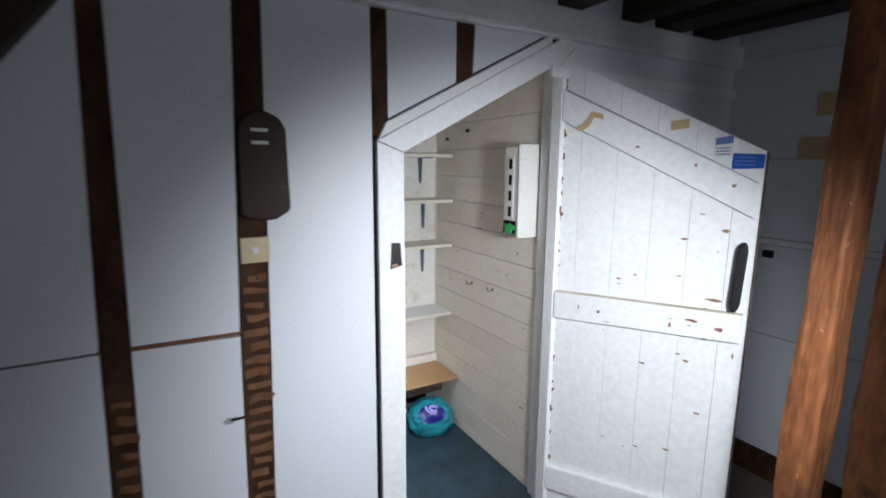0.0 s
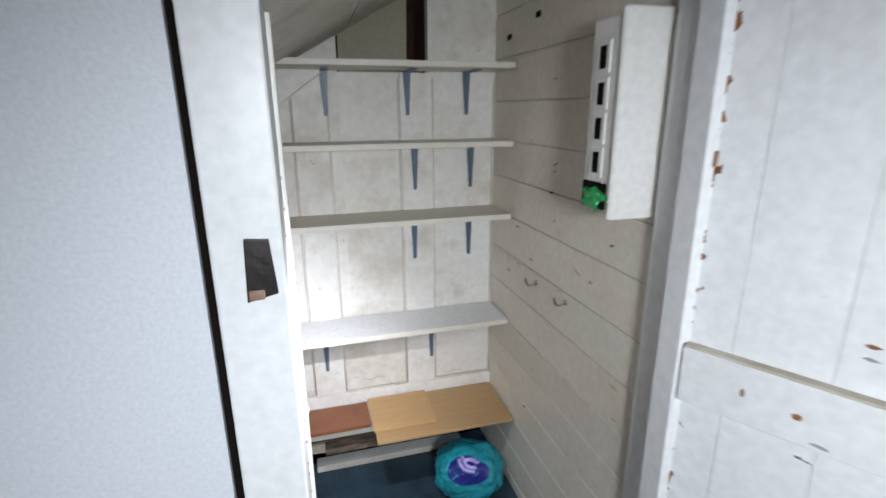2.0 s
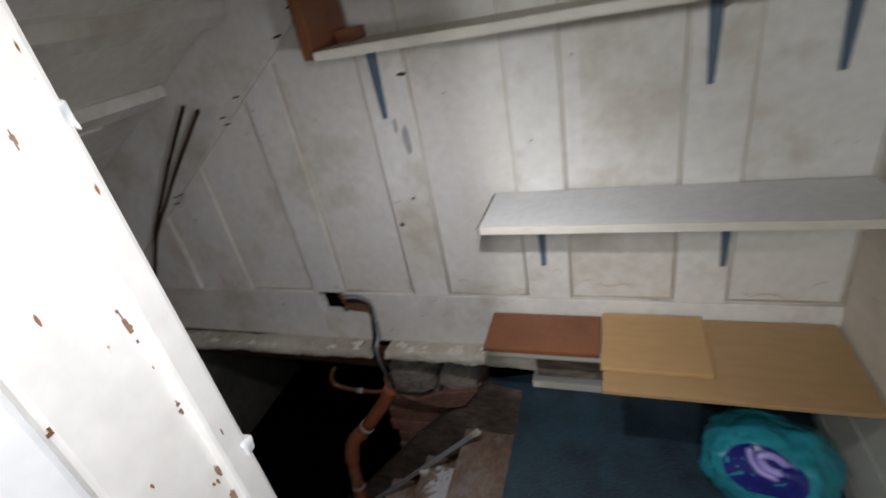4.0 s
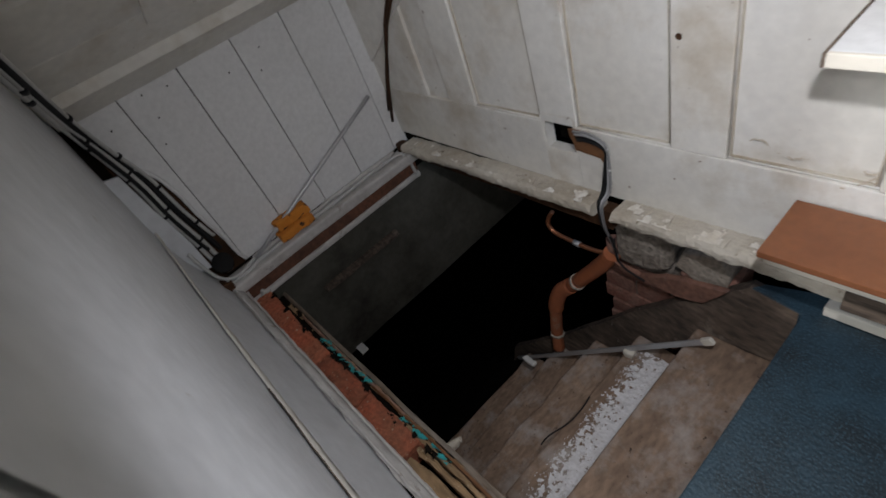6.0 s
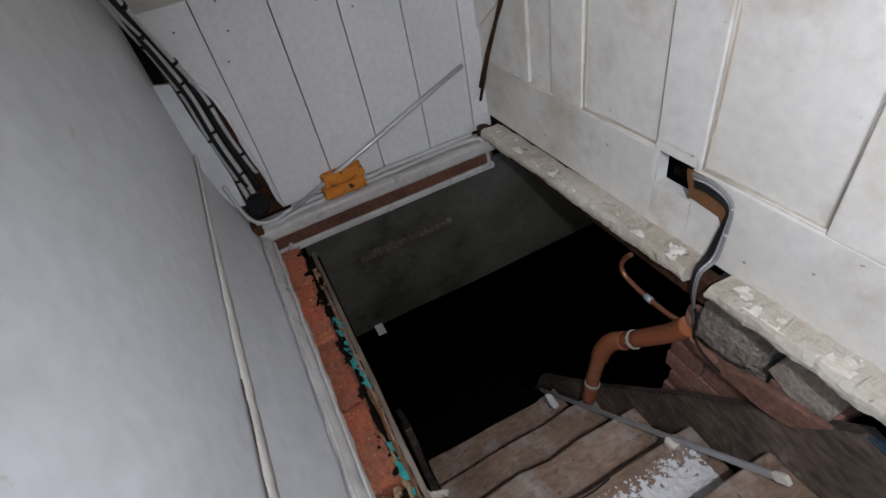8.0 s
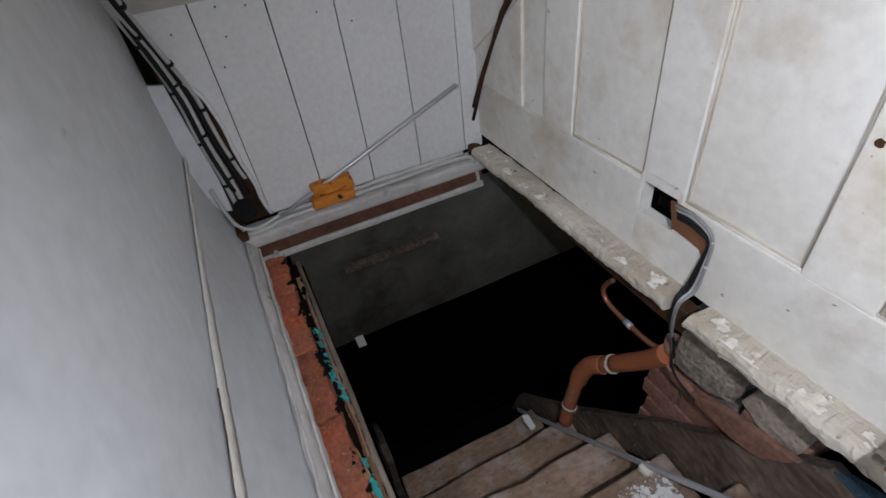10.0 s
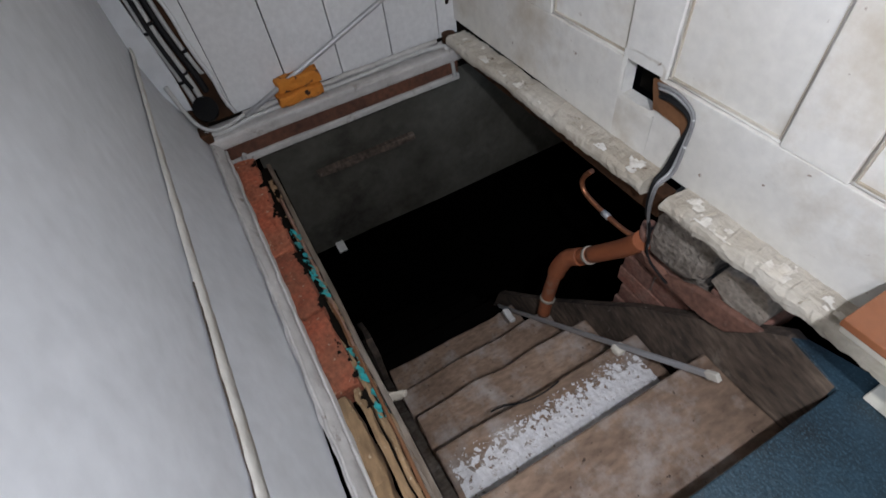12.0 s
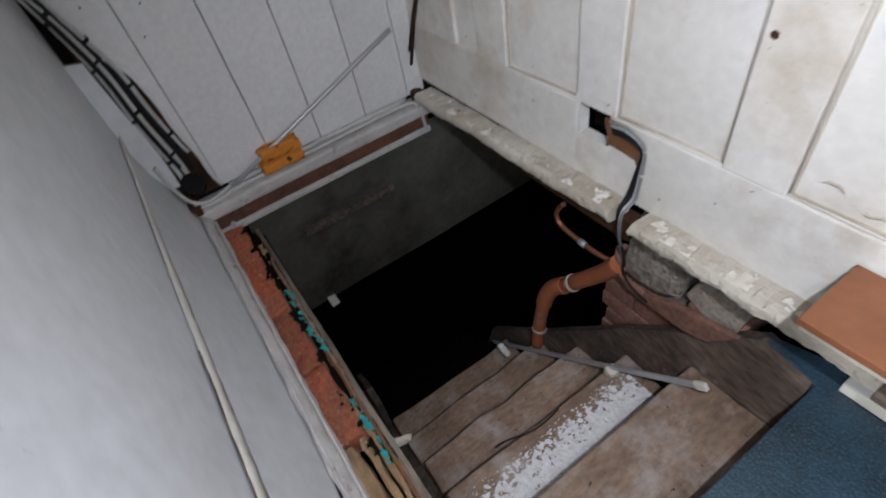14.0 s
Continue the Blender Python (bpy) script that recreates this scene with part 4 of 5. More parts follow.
solid("knob_stub", rough_up(tube([(-1.43, 1.02, 0.13), (-1.43, 1.02, 0.165)], 0.022, 10, steps=1), 0.004, 40), M_STUD, "brown wooden stub at the corner of the sill", "stub")

# ---- hatch edge beside the partition: bricks, mortar, metal strip ----
edge = thing("hatch_edge", "exposed brick and mortar edge of the cellar hatch", "hatch edge", kind="structure")
ex = [-1.37, -1.16, -0.94, -0.73, -0.52]


def lip(x):
    """How far the hatch's inner edge swings out along its length."""
    return 0.024 * (x + 1.38) / 1.34


for a, b2 in zip(ex, ex[1:]):
    bm = prism([(a + 0.002, 0.212 + 1.1 * lip(a)), (b2 - 0.002, 0.212 + 1.1 * lip(b2)), (b2 - 0.002, 0.288 + lip(b2) + random.uniform(-0.006, 0.004)), (a + 0.002, 0.284 + lip(a) + random.uniform(-0.006, 0.004))], -0.05, 0.042 - 1.2 * lip(a), "z", r=0.004)
    part("brick", rough_up(rough_up(bm, 0.007, 24, 9), 0.003, 80), M_BRICK, edge)
part("mortar", rough_up(prism([(-0.52, 0.228), (-0.04, 0.240), (-0.04, 0.285), (-0.52, 0.268)], -0.08, 0.012, "z", r=0.006), 0.012, 30, 14), M_MORTAR, edge, "sandy crumbling mortar")
for x0, y0, y1, z, mat, lab in ((-0.60, 0.270, 0.284, 0.008, M_MORTAR, "split sandy brown lath"), (-0.66, 0.289, 0.300, 0.000, M_MORTAR, "split ochre lath"),
                                (-0.80, 0.303, 0.309, -0.004, M_LATHE, "thin red-brown lath"), (-0.44, 0.311, 0.320, -0.006, M_EDGEWOOD, "grey flaked lath")):
    lath = prism([(x0, y0 + 0.6 * lip(x0)), (-0.04, y0 + lip(-0.04)), (-0.04, y1 + lip(-0.04)), (x0 + 0.05, y1 + 0.6 * lip(x0))], -0.05, z, "z", r=0.002)
    part("lath", rough_up(rough_up(lath, 0.0045, 22, 22), 0.0035, 90), mat, edge, lab)
# Solid near-black filler that paints the dark gap inside the bricks.
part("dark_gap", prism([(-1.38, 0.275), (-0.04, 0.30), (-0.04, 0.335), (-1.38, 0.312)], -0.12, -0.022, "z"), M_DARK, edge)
for x0, x1 in ((-1.04, -0.78), (-0.62, -0.44)):
    b = ragged(lambda u, v: (x0 + (x1 - x0) * u, 0.288 + 0.022 * v + lip(x0 + (x1 - x0) * u), 0.010 - 0.020 * v), 110, 12, lambda u, v: -0.10 + 0.5 * abs(v - 0.5), 55, 0.003)
    part("teal_flake", b, M_TEAL, edge, "flaking teal paint")
b = ragged(lambda u, v: (-1.36 + 0.9 * u, 0.262 + 0.028 * v + 0.016 * u, 0.047 - 0.018 * u), 240, 18, lambda u, v: 0.75 - 0.85 * v, 40, 0.002)
part("crumbs", b, M_DARK, edge, "dark broken brick edges")
b = ragged(lambda u, v: (-1.3 + 1.2 * u, 0.296 + 0.02 * v + lip(-1.3 + 1.2 * u), -0.012), 160, 8, lambda u, v: 0.10, 34, 0.003)
part("crumbs", b, M_MORTAR, edge, "sandy mortar crumbs")
part("mortar_stub", rough_up(rough_up(tube([(-0.50, 0.335, -0.05), (-0.487, 0.355, -0.045), (-0.480, 0.372, -0.036)], 0.012, 10, r_end=0.007), 0.012, 30), 0.004, 90), M_PLASTER, edge, "knob of pale mortar")
part("edge_strip", rough_up(prism([(-1.38, 0.312), (-0.04, 0.335), (-0.04, 0.349), (-1.38, 0.325)], -0.06, -0.010, "z", r=0.003), 0.004, 18, 6), M_EDGEWOOD, edge, "splintered grey wooden strip")
part("edge_strip", rough_up(prism([(-0.62, 0.316), (-0.04, 0.322), (-0.04, 0.331), (-0.62, 0.322)], -0.05, 0.000, "z", r=0.002), 0.004, 22, 6), M_LATHE, edge, "splintered red-brown lath")
part("rust_rod", tube([(-1.2, 0.309, -0.012), (-0.7, 0.317, -0.012), (-0.05, 0.329, -0.012)], 0.005, 6), M_RUST, edge)
part("side_board", rough_up(prism([(-1.10, -0.62), (-0.83, -0.33), (-0.80, -0.40), (-0.83, -0.62)], 0.352, 0.372, r=0.003), 0.004, 9, 2), M_DARKWOOD, edge)

# ---- cellar ----
cellar = thing("cellar", "cellar below the hatch, its darkness put into near-black walls", "cellar", kind="structure")
# Unseen cellar enclosure, coloured near-black so that the hatch opens onto darkness.
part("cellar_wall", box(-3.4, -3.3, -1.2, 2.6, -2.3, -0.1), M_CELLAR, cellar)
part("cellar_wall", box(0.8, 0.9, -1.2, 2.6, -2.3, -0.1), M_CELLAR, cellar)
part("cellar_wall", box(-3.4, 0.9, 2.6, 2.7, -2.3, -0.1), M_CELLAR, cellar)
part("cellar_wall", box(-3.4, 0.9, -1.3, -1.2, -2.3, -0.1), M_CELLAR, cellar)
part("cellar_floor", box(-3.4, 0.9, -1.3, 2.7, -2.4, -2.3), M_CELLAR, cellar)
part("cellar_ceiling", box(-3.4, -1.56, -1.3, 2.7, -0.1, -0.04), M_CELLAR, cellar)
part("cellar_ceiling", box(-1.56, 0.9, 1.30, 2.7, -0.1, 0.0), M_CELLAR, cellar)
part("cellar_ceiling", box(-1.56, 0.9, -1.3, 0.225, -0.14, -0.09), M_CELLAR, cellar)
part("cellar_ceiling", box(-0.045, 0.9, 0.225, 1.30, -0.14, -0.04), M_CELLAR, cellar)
part("downstand", rough_up(box(-1.62, -1.50, 0.30, 2.5, -0.60, 0.0, 0.004), 0.006, 9, 6), M_CONCRETE, cellar, "grey rendered downstand")
part("relief", rough_up(box(-1.515, -1.478, 0.46, 0.86, -0.222, -0.196, 0.004), 0.006, 20, 4), M_DARKWOOD, cellar)
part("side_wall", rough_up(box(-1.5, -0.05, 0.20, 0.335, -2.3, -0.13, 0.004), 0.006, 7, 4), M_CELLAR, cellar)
solid("paper_scrap", box(-1.485, -1.425, 0.42, 0.455, -0.575, -0.570, 0.001, m=Matrix()), M_PAPER, "scrap of white paper on the cellar wall's foot", "paper")

# ---- cellar stairs ----
stairs = thing("cellar_stairs", "dusty brown wooden stairs down into the cellar", "stairs", kind="structure")
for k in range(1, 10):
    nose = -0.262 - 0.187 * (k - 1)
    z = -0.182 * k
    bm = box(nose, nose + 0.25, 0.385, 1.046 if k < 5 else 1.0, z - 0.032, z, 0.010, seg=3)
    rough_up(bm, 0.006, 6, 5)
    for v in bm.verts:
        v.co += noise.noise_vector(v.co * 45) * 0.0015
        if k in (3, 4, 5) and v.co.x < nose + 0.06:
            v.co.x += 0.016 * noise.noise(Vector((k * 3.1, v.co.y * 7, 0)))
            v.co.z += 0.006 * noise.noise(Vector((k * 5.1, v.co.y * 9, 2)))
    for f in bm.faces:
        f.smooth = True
    # From the sixth tread down, the fade into darkness is a near-black colour.
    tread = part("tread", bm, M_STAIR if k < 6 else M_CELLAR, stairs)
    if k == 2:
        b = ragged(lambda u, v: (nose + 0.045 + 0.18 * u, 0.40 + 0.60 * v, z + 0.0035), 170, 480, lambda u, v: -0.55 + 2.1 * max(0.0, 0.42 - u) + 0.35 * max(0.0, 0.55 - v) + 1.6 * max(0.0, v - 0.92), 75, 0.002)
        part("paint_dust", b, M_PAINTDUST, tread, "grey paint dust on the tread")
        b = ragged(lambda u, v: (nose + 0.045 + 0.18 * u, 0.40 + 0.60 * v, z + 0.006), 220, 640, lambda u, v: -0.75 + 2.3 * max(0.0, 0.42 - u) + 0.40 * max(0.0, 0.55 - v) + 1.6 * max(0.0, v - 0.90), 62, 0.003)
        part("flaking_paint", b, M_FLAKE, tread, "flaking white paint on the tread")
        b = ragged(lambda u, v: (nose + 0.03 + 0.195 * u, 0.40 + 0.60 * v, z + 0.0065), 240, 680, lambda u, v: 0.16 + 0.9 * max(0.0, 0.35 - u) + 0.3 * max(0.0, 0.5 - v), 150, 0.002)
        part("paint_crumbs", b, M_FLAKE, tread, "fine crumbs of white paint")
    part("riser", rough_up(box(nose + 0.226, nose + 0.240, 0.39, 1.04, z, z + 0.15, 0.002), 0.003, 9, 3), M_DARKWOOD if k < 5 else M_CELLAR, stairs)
bm = bmesh.new()
tops = [(-0.054, 1.074, -0.004), (-0.166, 1.096, -0.006), (-0.504, 1.082, -0.325), (-0.80, 1.05, -0.66), (-1.13, 1.005, -0.965)]
foots = [(-0.052, 1.043, -0.20), (-0.25, 1.043, -0.26), (-0.56, 1.043, -0.54), (-0.86, 1.02, -0.84), (-1.16, 0.985, -1.09)]
sheet = [[bm.verts.new(Vector(p) + Vector((0, d, 0))) for p in row] for row, d in ((tops, 0), (foots, 0), (foots, 0.03), (tops, 0.03))]
for a, b2 in zip(sheet, sheet[1:] + sheet[:1]):
    for q in range(4):
        bm.faces.new((a[q], a[q + 1], b2[q + 1], b2[q]))
part("stringer", rough_up(bm, 0.006, 6, 3), M_DARKWOOD, stairs, "wide dark board along the stairs")
bm = prism([(-0.10, -0.16), (-0.10, -0.36), (-1.75, -1.95), (-1.75, -1.75)], 0.352, 0.385, r=0.004)
part("stringer", rough_up(bm, 0.004, 8, 4), M_EDGEWOOD, stairs, "dusty grey board along the stairs")

# ---- masonry under the ledge ----
mas = thing("foundation", "rough stones and bricks under the panelled wall", "masonry", kind="structure")
part("stone", rough_up(rough_up(prism([(-0.540, 0.10), (-0.39, 0.12), (-0.352, 0.085), (-0.366, -0.04), (-0.40, -0.065), (-0.52, -0.085)], 1.085, 1.22, r=0.008), 0.010, 13, 6), 0.006, 45), M_STONE, mas)
part("stone", rough_up(prism([(-0.356, -0.035), (-0.338, 0.028), (-0.250, 0.050), (-0.216, -0.002), (-0.226, -0.060), (-0.30, -0.066)], 1.100, 1.22, r=0.006), 0.005, 22, 4), M_PALESTONE, mas)
part("stone", rough_up(box(-0.35, -0.215, 1.11, 1.24, -0.14, -0.058, 0.01), 0.006, 15, 3), M_BRICKDULL, mas)
for r in range(9):
    z1 = -0.155 - 0.070 * r
    for k in range(3):
        x0 = -0.602 - 0.012 * (r % 3) + 0.218 * k - (0.108 if r % 2 else 0.0)
        x1, x0 = min(x0 + 0.210, -0.22), max(x0, -0.605 - 0.012 * (r % 3))
        if x1 - x0 > 0.04:
            part("brick", rough_up(box(x0, x1, 1.128 + random.uniform(0, 0.006), 1.24, z1 - 0.061, z1, 0.004), 0.002, 25, 1), M_BRICKDULL, mas)
part("bedding", box(-0.592, -0.30, 1.142, 1.26, -0.75, -0.13), M_STONE, mas)
solid("red_board", rough_up(prism([(-0.53, -0.078), (-0.45, -0.098), (-0.37, -0.052), (-0.31, -0.035), (-0.205, -0.018), (-0.262, -0.098), (-0.35, -0.115), (-0.50, -0.112)], 1.066, 1.082, r=0.004), 0.005, 16, 3), M_REDWOOD2, "flat reddish strip of wood before the stones", "board")

# ---- pipes ----
pipe = thing("drain_pipe", "orange-brown jointed drain pipe beside the cellar stairs", "pipe", (-0.80, 1.0, -0.7))
part("pipe", tube([(-0.545, 1.085, -0.065), (-0.60, 1.09, -0.155), (-0.70, 1.085, -0.285)], 0.027, 16), M_PIPE, pipe)
part("pipe", tube([(-0.70, 1.085, -0.285), (-0.745, 1.075, -0.335)], 0.0265, 16, steps=1), M_PIPE, pipe)
part("elbow", tube([(-0.735, 1.075, -0.325), (-0.775, 1.06, -0.365), (-0.795, 1.045, -0.42), (-0.80, 1.038, -0.46)], 0.030, 16), M_PIPE, pipe)
part("pipe", tube([(-0.80, 1.04, -0.44), (-0.805, 1.02, -0.57), (-0.80, 1.00, -0.69)], 0.024, 16), M_PIPE, pipe)
for p, q, r in (((-0.705, 1.084, -0.292), (-0.714, 1.082, -0.302), 0.0305), ((-0.804, 1.017, -0.60), (-0.803, 1.013, -0.612), 0.028)):
    part("collar", tube([p, q], r, 16, steps=1), M_PLASTER, pipe, "pale joint collar")
copper = solid("copper_pipe", tube([(-0.56, 1.11, -0.09), (-0.617, 1.11, -0.118), (-0.707, 1.11, -0.122), (-0.790, 1.11, -0.112), (-0.816, 1.11, -0.085), (-0.808, 1.11, -0.05), (-0.785, 1.11, -0.015)], 0.0075, 10), M_COPPER, "thin bent copper pipe", "pipe")
part("sleeve", tube([(-0.690, 1.11, -0.1225), (-0.716, 1.11, -0.1225)], 0.0098, 10, steps=1), M_GREYROD, copper, "dull grey sleeve")
solid("pipe_stub", tube([(-0.55, 1.10, -0.02), (-0.55, 1.10, -0.10)], 0.02, 10, steps=1), M_BRICKDULL, "short pinkish pipe stub", "pipe")

# ---- hole and cables on the panelled wall ----
# The cavity's darkness is put into a near-black back plate.
part("hole_lining", box(HX0 - 0.02, HX1 + 0.02, Y + 0.075, Y + 0.085, HZ0 - 0.02, HZ1 + 0.02), M_DARK, back2, "near-black back of the cavity behind the broken panel")
rag = bmesh.new()
outer, inner = [], []
for k in range(36):
    a = 2 * math.pi * k / 36
    c, d = math.cos(a), math.sin(a)
    f = 1 / max(abs(c), abs(d))
    outer.append(rag.verts.new(((HX0 + HX1) / 2 + f * c * 0.0560, Y - 0.0121, (HZ0 + HZ1) / 2 + f * d * 0.0600)))
    f *= 0.93 + 0.16 * noise.noise(Vector((k * 0.7, 3.3, 0)))
    inner.append(rag.verts.new(((HX0 + HX1) / 2 + f * c * 0.050, Y - 0.0105, (HZ0 + HZ1) / 2 + f * d * 0.0535)))
for k in range(36):
    j = (k + 1) % 36
    rag.faces.new((outer[k], outer[j], inner[j], inner[k]))
part("broken_edge", rag, M_CREAM, back2, "splintered pale edge of the broken hole")
part("torn_wood", rough_up(prism([(-0.618, 0.372), (-0.56, 0.372), (-0.522, 0.350), (-0.508, 0.318), (-0.512, 0.272), (-0.528, 0.305), (-0.56, 0.310), (-0.600, 0.312)], Y - 0.0160, Y - 0.010, r=0.001), 0.003, 40, 2), M_LATHE, back2, "torn bare brown wood")
for k in range(4):
    d = 0.0075 * k
    pts = [(-0.630 + d, Y + 0.05, 0.350 - d), (-0.605 + 0.5 * d, Y - 0.012, 0.366 - d), (-0.560, Y - 0.022, 0.376 - d), (-0.522 + 0.1 * d, Y - 0.023, 0.368 - 0.9 * d), (-0.500 - 0.2 * d, Y - 0.023, 0.345 - 0.6 * d), (-0.498 - 0.6 * d, Y - 0.024, 0.285), (-0.500 - 0.9 * d, Y - 0.030, 0.218), (-0.505 - 0.5 * d, Y - 0.060, 0.190), (-0.515 - 0.3 * d, Y - 0.046, 0.10), (-0.526 + 0.2 * d, Y - 0.012, 0.01), (-0.515, Y - 0.006, -0.05 - d)]
    mat = [M_DKCABLE, M_GREYROD, M_BLACK, M_BLACK][k]
    solid("cable", tube(pts, (0.0036, 0.0030, 0.0030, 0.0040)[k], 8, steps=5), mat, ("black" if mat is M_BLACK else "dusty grey") + " cable down the panelled wall into the cellar", "cable", "cables on the panelled wall")
solid("cable", tube([(-0.52, 1.068, 0.02), (-0.518, 1.066, -0.045), (-0.49, 1.064, -0.085), (-0.43, 1.066, -0.108)], 0.003, 8), M_BLACK, "black cable trailing over the stones", "cable")

# ---- cables in the corner ----
for k, (dy, dx, r, mat) in enumerate(((0.0, 0.0, 0.0075, M_CABLE), (0.022, 0.004, 0.008, M_CABLE), (0.045, -0.006, 0.009, M_BLACK), (0.012, 0.016, 0.006, M_BLACK), (0.062, 0.0, 0.006, M_CABLE))):
    pts = [(-1.462 + dx, 0.215 + dy * 0.9, 0.17 + 0.03 * k), (-1.460 + dx, 0.208 + dy * 0.9, 0.30), (-1.458 + dx, 0.195 + dy * 0.8, 0.42), (-1.455 + dx, 0.19 + dy * 0.7, 0.55), (-1.43 + dx, 0.176 + dy * 0.5, 0.66), (-1.30, 0.162 + dy * 0.4, 0.80), (-1.05, 0.158 + dy * 0.4, 0.96), (-0.75, 0.156 + dy * 0.4, 1.13), (-0.4, 0.155 + dy * 0.4, 1.33)]
    c = solid("cable", tube(pts, r, 8), mat, ("pale grey" if mat is M_CABLE else "black") + " cable running up the corner under the stairs", "cable", "cables in the corner")
    if mat is M_CABLE:
        line = smooth_path(pts)
        for q in range(5 + k, len(line) - 2, 7):
            part("clip", tube([line[q], line[q] + (line[q + 1] - line[q]) * 0.35], r + 0.0035, 8, steps=1), M_BLACK, c)
part("dark_chase", prism([(0.165, 0.13), (0.30, 0.13), (0.28, 0.60), (0.165, 0.66)], -1.484, -1.478, "x"), M_STUD, end, "dark brown chase behind the cables")
part("corner_batten", rough_up(prism([(0.115, 0.609), (0.120, 0.480), (0.130, 0.319), (0.140, 0.215), (0.198, 0.202), (0.199, 0.306), (0.184, 0.468), (0.175, 0.595)], -1.458, -1.448, "x"), 0.002, 30, 1), M_PARTITION, end, "white batten beside the cable chase")
solid("cable_gland", tube([(-1.45, 0.232, 0.185), (-1.425, 0.232, 0.205)], 0.034, 20, steps=1), M_GLOSSBLACK, "round black cable gland on the sill", "gland")
solid("cable", tube([(-1.40, 0.205, 0.15), (-1.405, 0.215, 0.133), (-1.405, 0.28, 0.132), (-1.42, 0.35, 0.134), (-1.42, 0.65, 0.136), (-1.418, 0.95, 0.14), (-1.40, 1.0, 0.12), (-1.39, 1.01, 0.03)], 0.007, 8), M_CABLE, "white cable lying along the sill", "cable")
solid("cable", tube([(-1.42, 0.17, 0.30), (-1.41, 0.19, 0.18), (-1.40, 0.24, 0.145), (-1.42, 0.32, 0.150)], 0.006, 8), M_CABLE, "white cable looping onto the sill", "cable")
solid("cable", tube([(-1.395, 0.21, 0.08), (-1.375, 0.225, 0.04), (-1.37, 0.245, 0.02), (-1.385, 0.26, 0.03), (-1.385, 0.27, 0.05)], 0.007, 8), M_CABLE, "loop of pale cable at the hatch corner", "cable")
solid("wood_block", rough_up(box(-1.44, -1.385, 0.175, 0.215, 0.06, 0.15, 0.004), 0.003, 20, 2), M_STUD, "small brown block at the hatch corner", "block")
foam = thing("foam_block", "ochre foam block with dark burnt holes on the sill", "block", (-1.43, 0.50, 0.134))
part("lower_layer", rough_up(box(-1.458, -1.402, 0.425, 0.565, 0.134, 0.166, 0.008), 0.008, 30, 4), M_SPONGE, foam)
part("upper_layer", rough_up(box(-1.460, -1.418, 0.440, 0.572, 0.166, 0.206, 0.008), 0.008, 30, 4), M_SPONGE, foam)
solid("metal_rod", tube([(-1.425, 0.325, 0.142), (-1.44, 0.65, 0.26), (-1.452, 0.985, 0.385)], 0.008, 8, steps=2), M_GREYROD, "thin grey rod leaning against the end boards", "rod")
for dx, dz in ((0.0, 0.0), (0.045, -0.03)):
    solid("bamboo_cane", tube([(-1.45 + dx * 0.2, 1.035, 0.30 if dx else 0.25), (-1.232 + 0.2 * dx, 1.03, 0.63), (-0.885 + dx, 1.03, 1.02 + dz * 0.5)], 0.0055, 8, steps=2), M_STUD, "thin brown cane leaning in the corner", "cane", "canes in the corner")

# ---- stick on the stairs ----
stick = thing("plastic_trunking", "grey plastic trunking lying down the cellar stairs", "trunking", (-0.196, 0.91, -0.13))
part("channel", box(0, 1.19, -0.0085, 0.0085, -0.003, 0.004, 0.0015, m=look((-0.205, 0.970, -0.112), (-1.055, 0.956, -0.938)) @ Matrix.Rotation(radians(90), 4, "Y")), M_GREYROD, stick)
part("end_cap", box(-0.022, 0.010, -0.010, 0.010, -0.005, 0.007, 0.002, m=look((-0.205, 0.970, -0.112), (-1.055, 0.956, -0.938)) @ Matrix.Rotation(radians(90), 4, "Y")), M_SHELF, stick, "cream end piece")
solid("wire", tube([(-0.478, 0.57, -0.40), (-0.462, 0.60, -0.366), (-0.440, 0.66, -0.360), (-0.436, 0.72, -0.360), (-0.442, 0.77, -0.361)], 0.0022, 6), M_BLACK, "thin black wire lying on a worn tread", "wire")
solid("plaster_lump", rough_up(box(-0.905, -0.845, 0.88, 0.905, -0.728, -0.712, 0.006), 0.008, 30, 2), M_PAPER, "white lump of plaster on a tread", "debris")
solid("plaster_lump", rough_up(box(-0.445, -0.415, 0.95, 0.985, -0.364, -0.335, 0.008), 0.005, 30, 2), M_SHELF, "cream lump of plaster on a tread", "debris")

# ---- shelves and brackets ----
def shelf(x0, x1, z, mat, label, tilt=0.0):
    t = thing("shelf", label, "shelf", ((x0 + x1) / 2, 0.97, z), "shelves on the back wall")
    part("board", rough_up(box(x0 + 0.004, x1, 0.878, 1.062, z - 0.018, z, 0.002), 0.0012, 6, 3), mat, t)
    part("front_edge", rough_up(box(x0 + 0.004, x1, 0.872, 0.8785, z - 0.0185, z + 0.0004, 0.002), 0.0012, 6, 5), M_SHELF, t, "worn cream front edge")
    part("sawn_end", rough_up(box(x0, x0 + 0.004, 0.872, 1.06, z - 0.018, z, 0.001), 0.001, 6, 2), M_DARKWOOD, t, "dark sawn end")
    return t


shelf(-0.07, 0.728, 1.622, M_SHELF, "cream painted wooden shelf on blue-grey brackets")
shelf(-0.345, 0.728, 1.370, M_SHELF, "long cream painted wooden shelf on blue-grey brackets")
shelf(-0.345, 0.728, 1.114, M_SHELF, "long worn cream wooden shelf on blue-grey brackets")
shelf(-0.055, 0.728, 0.706, M_SHELFGREY, "short pale grey shelf on blue-grey brackets")
shelf_tops = {1.622: (0.116, 0.40, 0.62), 1.370: (-0.262, 0.422, 0.638), 1.114: (-0.305, 0.415, 0.633), 0.706: (0.055, 0.475)}


